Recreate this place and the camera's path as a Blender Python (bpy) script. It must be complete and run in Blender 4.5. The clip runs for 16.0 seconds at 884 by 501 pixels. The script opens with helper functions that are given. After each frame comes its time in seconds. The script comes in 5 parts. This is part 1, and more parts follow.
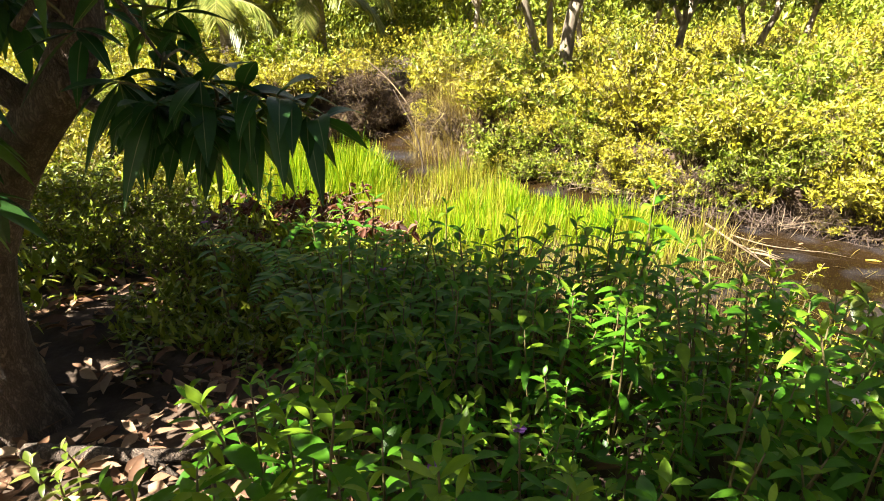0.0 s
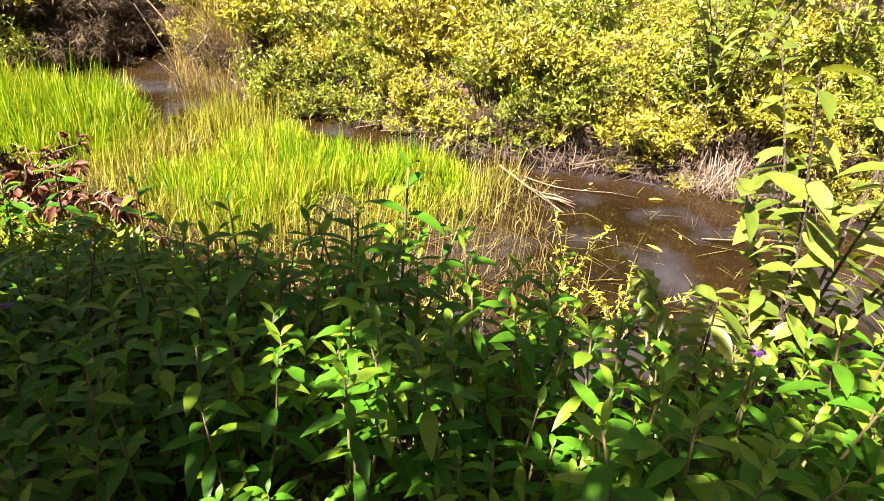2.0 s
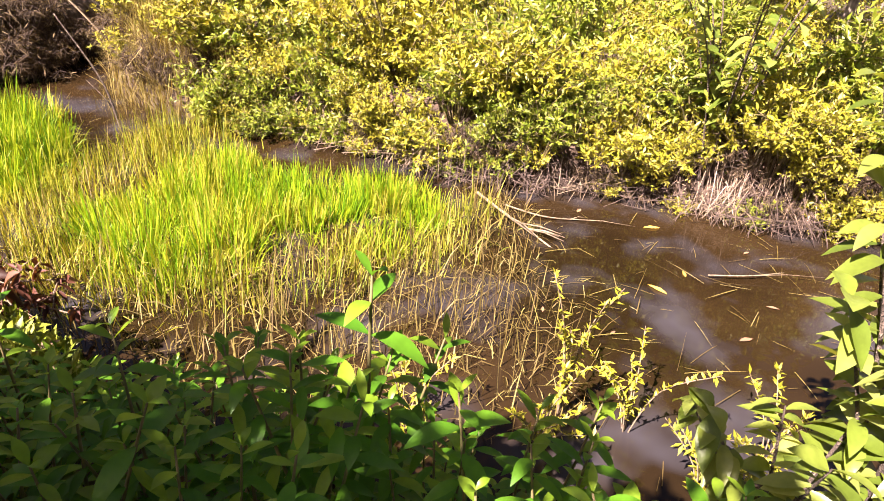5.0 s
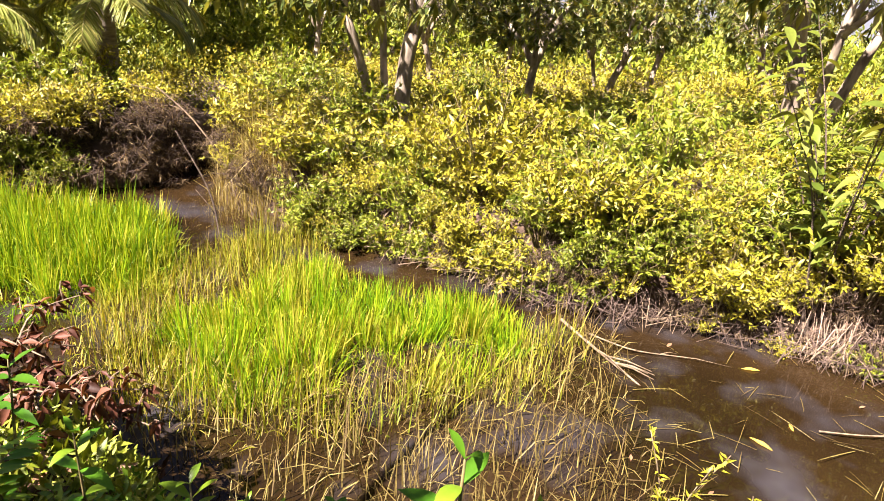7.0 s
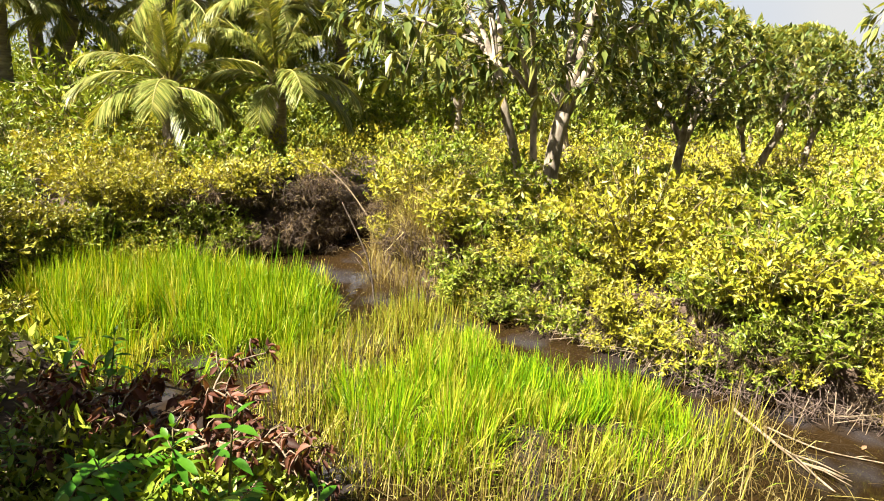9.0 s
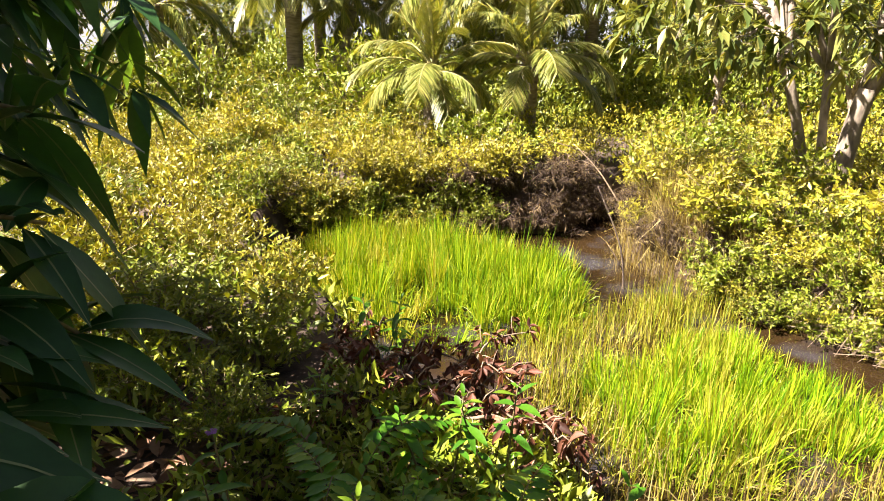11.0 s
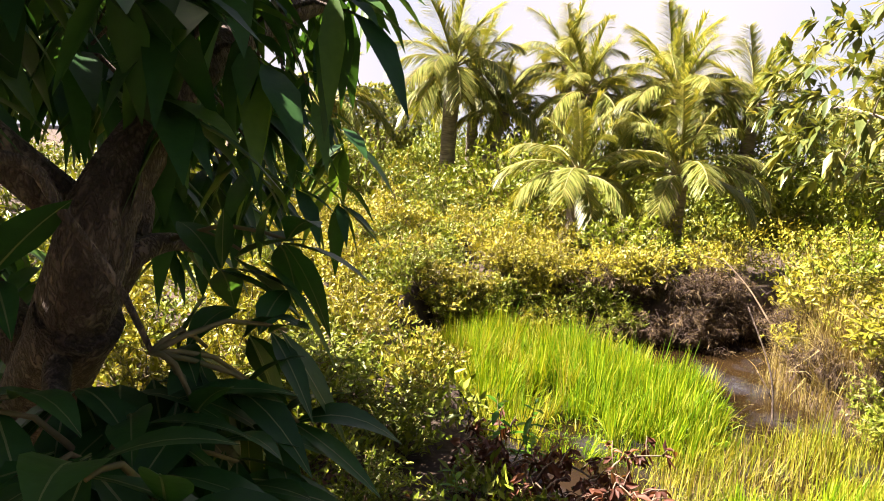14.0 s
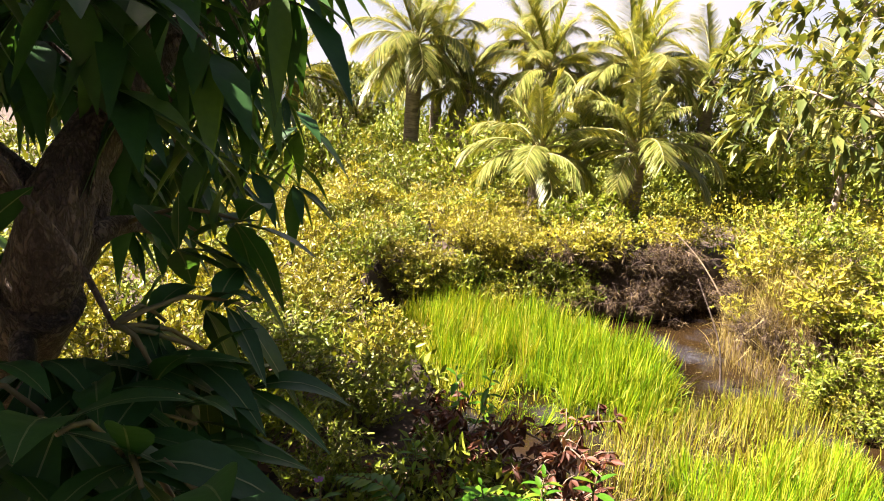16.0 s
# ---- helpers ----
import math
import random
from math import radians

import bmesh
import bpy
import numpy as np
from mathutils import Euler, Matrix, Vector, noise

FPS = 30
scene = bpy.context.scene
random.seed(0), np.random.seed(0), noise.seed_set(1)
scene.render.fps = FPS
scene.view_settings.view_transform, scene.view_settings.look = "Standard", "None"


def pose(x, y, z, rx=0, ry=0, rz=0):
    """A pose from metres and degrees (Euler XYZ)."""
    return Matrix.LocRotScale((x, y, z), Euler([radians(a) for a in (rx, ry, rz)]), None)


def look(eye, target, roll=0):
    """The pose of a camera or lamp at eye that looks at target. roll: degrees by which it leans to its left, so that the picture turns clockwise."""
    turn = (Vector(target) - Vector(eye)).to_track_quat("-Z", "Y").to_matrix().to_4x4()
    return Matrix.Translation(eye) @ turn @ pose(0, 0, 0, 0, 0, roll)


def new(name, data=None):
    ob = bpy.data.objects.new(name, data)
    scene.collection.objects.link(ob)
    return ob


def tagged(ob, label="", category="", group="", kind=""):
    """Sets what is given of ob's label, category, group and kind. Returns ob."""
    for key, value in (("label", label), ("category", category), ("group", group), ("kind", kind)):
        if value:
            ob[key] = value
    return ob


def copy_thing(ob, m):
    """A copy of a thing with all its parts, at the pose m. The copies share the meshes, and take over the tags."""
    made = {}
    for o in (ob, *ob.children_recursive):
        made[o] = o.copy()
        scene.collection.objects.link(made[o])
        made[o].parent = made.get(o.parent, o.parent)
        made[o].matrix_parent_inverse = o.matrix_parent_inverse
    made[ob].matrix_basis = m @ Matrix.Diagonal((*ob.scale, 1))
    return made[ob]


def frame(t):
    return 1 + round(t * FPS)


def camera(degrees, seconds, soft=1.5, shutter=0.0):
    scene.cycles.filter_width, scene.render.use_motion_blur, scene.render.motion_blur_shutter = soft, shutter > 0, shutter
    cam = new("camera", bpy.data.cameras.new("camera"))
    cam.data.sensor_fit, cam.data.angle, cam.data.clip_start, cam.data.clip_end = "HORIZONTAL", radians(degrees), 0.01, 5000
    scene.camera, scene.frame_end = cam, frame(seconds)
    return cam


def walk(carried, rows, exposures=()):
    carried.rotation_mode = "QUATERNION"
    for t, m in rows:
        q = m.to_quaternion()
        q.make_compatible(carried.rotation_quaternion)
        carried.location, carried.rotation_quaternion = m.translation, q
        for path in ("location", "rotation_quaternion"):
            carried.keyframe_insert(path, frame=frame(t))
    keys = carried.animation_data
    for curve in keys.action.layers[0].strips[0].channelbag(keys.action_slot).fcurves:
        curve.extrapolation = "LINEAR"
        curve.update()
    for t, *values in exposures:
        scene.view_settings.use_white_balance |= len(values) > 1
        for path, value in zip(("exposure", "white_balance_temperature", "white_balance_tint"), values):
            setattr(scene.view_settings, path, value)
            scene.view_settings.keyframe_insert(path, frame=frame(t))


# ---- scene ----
cam = camera(70.6, 16.0, soft=1.0)
PATH = [
    (0, (0.934, 0.273, 2.051), (0.703, 2.093, 1.255), -0.5),
    (0.2, (0.996, 0.359, 2.048), (0.968, 2.195, 1.255), -2.0),
    (0.5, (1.055, 0.488, 2.031), (1.291, 2.277, 1.17), 1.1),
    (1, (1.126, 0.645, 2.036), (1.513, 2.356, 1.076), 4.2),
    (1.5, (1.202, 0.842, 2.008), (1.571, 2.54, 1.017), 4.0),
    (2, (1.265, 1.012, 1.999), (1.594, 2.711, 0.996), 4.3),
    (2.5, (1.343, 1.168, 1.985), (1.538, 2.901, 1.004), 7.4),
    (3, (1.349, 1.291, 1.981), (1.504, 3.039, 1.021), 5.3),
    (3.5, (1.331, 1.443, 1.98), (1.461, 3.199, 1.033), 2.4),
    (4, (1.346, 1.525, 1.967), (1.681, 3.212, 0.946), 3.2),
    (4.2, (1.343, 1.543, 1.964), (1.743, 3.218, 0.947), 3.4),
    (6.3, (1.362, 1.776, 1.995), (1.744, 3.518, 1.09), 5.7),
    (6.5, (1.341, 1.775, 2.015), (1.634, 3.572, 1.188), 5.6),
    (7, (1.308, 1.777, 2.06), (1.501, 3.632, 1.336), 4.1),
    (7.5, (1.236, 1.781, 2.076), (1.411, 3.671, 1.444), 2.7),
    (8, (1.149, 1.766, 2.077), (1.184, 3.692, 1.539), 0.7),
    (8.5, (1.077, 1.763, 2.062), (1.025, 3.691, 1.534), 1.7),
    (9, (1.013, 1.753, 2.058), (0.821, 3.673, 1.531), 2.7),
    (9.5, (0.943, 1.746, 2.045), (0.588, 3.633, 1.485), 3.0),
    (10, (0.848, 1.746, 2.008), (0.236, 3.542, 1.377), 2.5),
    (10.2, (0.823, 1.745, 1.998), (0.11, 3.501, 1.361), 1.9),
    (12.3, (0.739, 1.701, 2.179), (-0.165, 3.385, 1.589), 0.5),
    (12.5, (0.797, 1.727, 2.156), (-0.01, 3.459, 1.564), 1.7),
    (13, (0.776, 1.745, 2.127), (-0.163, 3.43, 1.599), 3.5),
    (13.5, (0.744, 1.61, 2.175), (-0.476, 3.157, 1.834), 3.3),
    (14, (0.761, 1.583, 2.161), (-0.486, 3.108, 1.816), 3.6),
    (14.5, (0.726, 1.528, 2.153), (-0.603, 2.968, 1.754), 3.8),
    (15, (0.72, 1.485, 2.16), (-0.642, 2.891, 1.75), 4.0),
    (15.5, (0.738, 1.49, 2.157), (-0.595, 2.924, 1.748), 3.3),
    (16, (0.855, 1.538, 2.181), (-0.298, 3.121, 1.773), 3.5),
]
EXPOSURES = [(0.0, 2.85, 6500, 10), (1.5, 2.80, 6500, 18), (3.0, 2.83, 6500, 29), (3.8, 2.85, 6500, 34), (6.5, 2.70, 6500, 33), (7.2, 2.60, 6500, 23), (8.6, 2.53, 6500, 9), (10.0, 2.73, 6500, 16), (12.5, 2.88, 6500, 23), (14.0, 2.85, 6500, 24), (16.0, 2.88, 6500, 24)]
walk(cam, [(t, look(eye, target, roll)) for t, eye, target, roll in PATH], EXPOSURES)

# ---- world and sun ----
SUN_FROM = Vector((-0.80, -0.50, 1.15)).normalized()
world = bpy.data.worlds.new("sky")
scene.world = world
world.use_nodes = True
wn = world.node_tree
sky = wn.nodes.new("ShaderNodeTexSky")
sky.sky_type = "NISHITA"
sky.sun_disc = False
sky.sun_elevation = math.asin(SUN_FROM.z)
sky.sun_rotation = math.atan2(SUN_FROM.x, SUN_FROM.y)
sky.dust_density = 7.0
wn.links.new(sky.outputs[0], wn.nodes["Background"].inputs[0])
wn.nodes["Background"].inputs[1].default_value = 0.015
sun_data = bpy.data.lights.new("sun", "SUN")
sun_data.energy = 5.0
sun_data.angle = radians(0.5)
sun_data.color = (1.0, 0.92, 0.77)
sun = new("sun", sun_data)
sun.matrix_world = look(SUN_FROM * 30, (0, 0, 0))


# ---- materials ----
def nodes_of(name):
    m = bpy.data.materials.new(name)
    m.use_nodes = True
    nt = m.node_tree
    return m, nt, nt.nodes["Principled BSDF"], nt.nodes["Material Output"]


def ramp(nt, stops):
    r = nt.nodes.new("ShaderNodeValToRGB")
    while len(r.color_ramp.elements) < len(stops):
        r.color_ramp.elements.new(0.5)
    for e, (p, c) in zip(r.color_ramp.elements, stops):
        e.position, e.color = p, (*c, 1)
    return r


def noise_node(nt, scale, detail=4.0, coord="Object"):
    tc = nt.nodes.new("ShaderNodeTexCoord")
    n = nt.nodes.new("ShaderNodeTexNoise")
    n.inputs["Scale"].default_value = scale
    n.inputs["Detail"].default_value = detail
    nt.links.new(tc.outputs[coord], n.inputs["Vector"])
    return n


def add_bump(nt, p, source, strength, distance):
    b = nt.nodes.new("ShaderNodeBump")
    b.inputs["Strength"].default_value = strength
    b.inputs["Distance"].default_value = distance
    nt.links.new(source, b.inputs["Height"])
    nt.links.new(b.outputs[0], p.inputs["Normal"])


def leaf_material(name, stops, rough=0.45, translucent=0.27, spot=0.25, patch=1.3):
    """Leaf colour differs leaf by leaf and plant by plant, with faint mottling; light passes through the blade."""
    m, nt, p, out = nodes_of(name)
    geo = nt.nodes.new("ShaderNodeNewGeometry")
    info = nt.nodes.new("ShaderNodeObjectInfo")
    big = noise_node(nt, patch, 2.0)
    mixer = nt.nodes.new("ShaderNodeMath")
    mixer.operation = "MULTIPLY_ADD"
    nt.links.new(geo.outputs["Random Per Island"], mixer.inputs[0])
    mixer.inputs[1].default_value = 0.62
    mul = nt.nodes.new("ShaderNodeMath")
    mul.operation = "MULTIPLY"
    nt.links.new(big.outputs[0], mul.inputs[0])
    mul.inputs[1].default_value = 0.36
    nt.links.new(mul.outputs[0], mixer.inputs[2])
    r = ramp(nt, stops)
    nt.links.new(mixer.outputs[0], r.inputs[0])
    fine = noise_node(nt, 60.0, 3.0)
    hsv = nt.nodes.new("ShaderNodeHueSaturation")
    val = nt.nodes.new("ShaderNodeMapRange")
    nt.links.new(fine.outputs[0], val.inputs[0])
    val.inputs[3].default_value, val.inputs[4].default_value = 1 - spot, 1 + spot
    v2 = nt.nodes.new("ShaderNodeMapRange")
    nt.links.new(info.outputs["Random"], v2.inputs[0])
    v2.inputs[3].default_value, v2.inputs[4].default_value = 0.8, 1.2
    vm = nt.nodes.new("ShaderNodeMath")
    vm.operation = "MULTIPLY"
    nt.links.new(val.outputs[0], vm.inputs[0])
    nt.links.new(v2.outputs[0], vm.inputs[1])
    nt.links.new(vm.outputs[0], hsv.inputs["Value"])
    nt.links.new(r.outputs[0], hsv.inputs["Color"])
    nt.links.new(hsv.outputs[0], p.inputs["Base Color"])
    p.inputs["Roughness"].default_value = rough
    p.inputs["Specular IOR Level"].default_value = 0.3
    add_bump(nt, p, fine.outputs[0], 0.3, 0.002)
    tr = nt.nodes.new("ShaderNodeBsdfTranslucent")
    warm = nt.nodes.new("ShaderNodeMix")
    warm.data_type, warm.blend_type = "RGBA", "MULTIPLY"
    warm.inputs[0].default_value = 1.0
    warm.inputs[7].default_value = (1.7, 1.45, 0.5, 1)
    nt.links.new(hsv.outputs[0], warm.inputs[6])
    nt.links.new(warm.outputs[2], tr.inputs[0])
    mix = nt.nodes.new("ShaderNodeMixShader")
    mix.inputs[0].default_value = translucent
    nt.links.new(p.outputs[0], mix.inputs[1])
    nt.links.new(tr.outputs[0], mix.inputs[2])
    nt.links.new(mix.outputs[0], out.inputs[0])
    return m


def solid_material(name, stops, scale, rough=0.8, bump=0.5, distance=0.01, detail=6.0, stretch=(1, 1, 1)):
    m, nt, p, out = nodes_of(name)
    n = noise_node(nt, scale, detail)
    mp = nt.nodes.new("ShaderNodeMapping")
    mp.inputs["Scale"].default_value = stretch
    tc = nt.nodes.new("ShaderNodeTexCoord")
    nt.links.new(tc.outputs["Object"], mp.inputs[0])
    nt.links.new(mp.outputs[0], n.inputs["Vector"])
    r = ramp(nt, stops)
    nt.links.new(n.outputs[0], r.inputs[0])
    nt.links.new(r.outputs[0], p.inputs["Base Color"])
    p.inputs["Roughness"].default_value = rough
    add_bump(nt, p, n.outputs[0], bump, distance)
    return m


M_SHRUB = leaf_material("shrub_leaf", [(0.1, (0.1, 0.115, 0.006)), (0.4, (0.215, 0.215, 0.012)), (0.72, (0.35, 0.315, 0.03)), (0.97, (0.54, 0.5, 0.2))], translucent=0.13)
M_SHRUB_GREEN = leaf_material("shrub_leaf_green", [(0.1, (0.05, 0.085, 0.005)), (0.5, (0.14, 0.185, 0.01)), (0.9, (0.28, 0.29, 0.04))], translucent=0.13)
M_DRY = leaf_material("dry_vine_leaf", [(0.1, (0.012, 0.007, 0.003)), (0.55, (0.045, 0.027, 0.012)), (0.95, (0.3, 0.23, 0.12))], rough=0.8, translucent=0.15)
M_WEED = leaf_material("weed_leaf", [(0.1, (0.018, 0.095, 0.005)), (0.5, (0.07, 0.19, 0.01)), (0.88, (0.2, 0.29, 0.02)), (1.0, (0.3, 0.23, 0.04))], rough=0.38, translucent=0.42)
# Mango leaf colour darkened to carry the near crown's shade.
M_MANGO_SHADED = leaf_material("mango_leaf_shaded", [(0.1, (0.012, 0.045, 0.013)), (0.55, (0.026, 0.082, 0.02)), (0.9, (0.09, 0.17, 0.025)), (1.0, (0.22, 0.18, 0.03))], rough=0.42)
# The same leaf lightened, sunlight put into the colour, for the orchard trees.
M_MANGO_SUNLIT = leaf_material("mango_leaf_sunlit", [(0.1, (0.04, 0.075, 0.02)), (0.5, (0.12, 0.15, 0.035)), (0.85, (0.27, 0.26, 0.07)), (1.0, (0.4, 0.33, 0.14))], rough=0.35)
M_SAPLING = leaf_material("sapling_leaf", [(0.1, (0.05, 0.085, 0.01)), (0.5, (0.12, 0.165, 0.022)), (0.9, (0.25, 0.27, 0.075))], rough=0.34, translucent=0.34)
M_PALM = leaf_material("palm_leaflet", [(0.1, (0.075, 0.105, 0.02)), (0.5, (0.16, 0.195, 0.042)), (0.9, (0.42, 0.39, 0.13))], rough=0.36, translucent=0.3, patch=0.7)
M_GRASS = leaf_material("grass_blade", [(0.15, (0.035, 0.115, 0.002)), (0.4, (0.12, 0.24, 0.003)), (0.66, (0.25, 0.34, 0.006)), (0.9, (0.42, 0.4, 0.05))], rough=0.45, translucent=0.3, patch=1.1)
M_STRAW = leaf_material("straw_blade", [(0.1, (0.05, 0.03, 0.012)), (0.45, (0.13, 0.095, 0.025)), (0.7, (0.23, 0.19, 0.05)), (0.92, (0.42, 0.37, 0.2))], rough=0.7, translucent=0.2)
M_DRY_PALE = leaf_material("dead_grass", [(0.1, (0.09, 0.055, 0.038)), (0.5, (0.19, 0.135, 0.095)), (0.9, (0.36, 0.28, 0.22))], rough=0.8, translucent=0.1)
M_GRASS_THIN = leaf_material("thin_grass_blade", [(0.15, (0.09, 0.14, 0.006)), (0.5, (0.22, 0.245, 0.012)), (0.85, (0.4, 0.34, 0.07))], rough=0.55, translucent=0.3)
M_RIB = solid_material("leaf_midrib", [(0.3, (0.1, 0.14, 0.04)), (0.7, (0.16, 0.2, 0.06))], 20, 0.5)
M_RED = leaf_material("withered_leaf", [(0.1, (0.03, 0.012, 0.008)), (0.5, (0.1, 0.034, 0.018)), (0.88, (0.28, 0.14, 0.08))], rough=0.6, translucent=0.2)
M_LITTER = leaf_material("fallen_leaf", [(0.1, (0.06, 0.03, 0.018)), (0.5, (0.19, 0.10, 0.055)), (0.9, (0.38, 0.27, 0.18))], rough=0.75, translucent=0.1)
M_YELLOW = leaf_material("yellow_leaf", [(0.1, (0.45, 0.3, 0.04)), (0.9, (0.6, 0.42, 0.08))], rough=0.5, translucent=0.2)
M_PETAL = leaf_material("purple_petal", [(0.1, (0.2, 0.07, 0.32)), (0.9, (0.3, 0.125, 0.44))], rough=0.6, translucent=0.3, spot=0.1)
M_STEM = solid_material("stem", [(0.3, (0.07, 0.075, 0.02)), (0.7, (0.17, 0.12, 0.05))], 30, 0.7)
M_DRYSTEM = solid_material("dry_stem", [(0.3, (0.1, 0.07, 0.042)), (0.7, (0.25, 0.19, 0.125))], 40, 0.8)
def bark_material(name, dark, mid, pale):
    """Grey-brown bark, cracked lengthwise, with lichen-pale patches."""
    m, nt, p, out = nodes_of(name)
    tc = nt.nodes.new("ShaderNodeTexCoord")
    mp = nt.nodes.new("ShaderNodeMapping")
    mp.inputs["Scale"].default_value = (1, 1, 0.4)
    nt.links.new(tc.outputs["Object"], mp.inputs[0])
    warp = nt.nodes.new("ShaderNodeTexNoise")
    warp.inputs["Scale"].default_value = 34
    warp.inputs["Detail"].default_value = 6
    nt.links.new(mp.outputs[0], warp.inputs["Vector"])
    add = nt.nodes.new("ShaderNodeMix")
    add.data_type = "RGBA"
    add.inputs[0].default_value = 0.11
    nt.links.new(mp.outputs[0], add.inputs[6])
    nt.links.new(warp.outputs["Color"], add.inputs[7])
    v = nt.nodes.new("ShaderNodeTexVoronoi")
    v.feature = "DISTANCE_TO_EDGE"
    v.inputs["Scale"].default_value = 52
    nt.links.new(add.outputs[2], v.inputs["Vector"])
    crack = ramp(nt, [(0.0, (0.25, 0.25, 0.25)), (0.3, (1, 1, 1))])
    nt.links.new(v.outputs["Distance"], crack.inputs[0])
    col = ramp(nt, [(0.35, mid), (0.68, pale)])
    nt.links.new(warp.outputs[0], col.inputs[0])
    mix = nt.nodes.new("ShaderNodeMix")
    mix.data_type = "RGBA"
    nt.links.new(crack.outputs[0], mix.inputs[0])
    mix.inputs[6].default_value = (*dark, 1)
    nt.links.new(col.outputs[0], mix.inputs[7])
    nt.links.new(mix.outputs[2], p.inputs["Base Color"])
    p.inputs["Roughness"].default_value = 0.9
    hgt = nt.nodes.new("ShaderNodeMath")
    hgt.operation = "MULTIPLY_ADD"
    nt.links.new(warp.outputs[0], hgt.inputs[0])
    hgt.inputs[1].default_value = 0.5
    nt.links.new(crack.outputs[0], hgt.inputs[2])
    add_bump(nt, p, hgt.outputs[0], 0.9, 0.012)
    return m


M_BARK = bark_material("mango_bark", (0.035, 0.024, 0.018), (0.085, 0.058, 0.043), (0.22, 0.165, 0.125))
M_ROOT = solid_material("dead_root", [(0.3, (0.035, 0.022, 0.016)), (0.55, (0.085, 0.058, 0.045)), (0.8, (0.2, 0.15, 0.125))], 25, 0.9)
M_BARK_PALE = solid_material("pale_bark", [(0.32, (0.07, 0.055, 0.042)), (0.5, (0.21, 0.175, 0.13)), (0.75, (0.36, 0.31, 0.25))], 11, 0.85, 0.7, 0.02, 8, (1, 1, 0.4))
M_PALM_TRUNK = solid_material("palm_trunk", [(0.3, (0.1, 0.08, 0.065)), (0.7, (0.26, 0.215, 0.175))], 5, 0.9, 0.8, 0.03, 6, (1, 1, 6))
M_RACHIS = solid_material("palm_rachis", [(0.3, (0.2, 0.19, 0.05)), (0.7, (0.36, 0.3, 0.1))], 8, 0.6)
M_SOIL = solid_material("soil", [(0.3, (0.022, 0.013, 0.008)), (0.55, (0.055, 0.035, 0.022)), (0.8, (0.12, 0.082, 0.055))], 7, 0.95, 0.9, 0.05, 10)


def water_material():
    """Brown water; pale patches in the colour stand in for reflected sky."""
    m, nt, p, out = nodes_of("muddy_water")
    n = noise_node(nt, 0.8, 5.0)
    r = ramp(nt, [(0.35, (0.009, 0.0055, 0.0022)), (0.65, (0.021, 0.0125, 0.005))])
    nt.links.new(n.outputs[0], r.inputs[0])
    sky_patch = noise_node(nt, 1.7, 3.0)
    mask = ramp(nt, [(0.5, (0, 0, 0)), (0.72, (1, 1, 1))])
    nt.links.new(sky_patch.outputs[0], mask.inputs[0])
    mix = nt.nodes.new("ShaderNodeMix")
    mix.data_type = "RGBA"
    nt.links.new(mask.outputs[0], mix.inputs[0])
    nt.links.new(r.outputs[0], mix.inputs[6])
    mix.inputs[7].default_value = (0.032, 0.03, 0.034, 1)
    nt.links.new(mix.outputs[2], p.inputs["Base Color"])
    p.inputs["Roughness"].default_value = 0.03
    p.inputs["IOR"].default_value = 1.33
    w = noise_node(nt, 7.0, 2.0)
    add_bump(nt, p, w.outputs[0], 0.06, 0.02)
    return m


M_WATER = water_material()


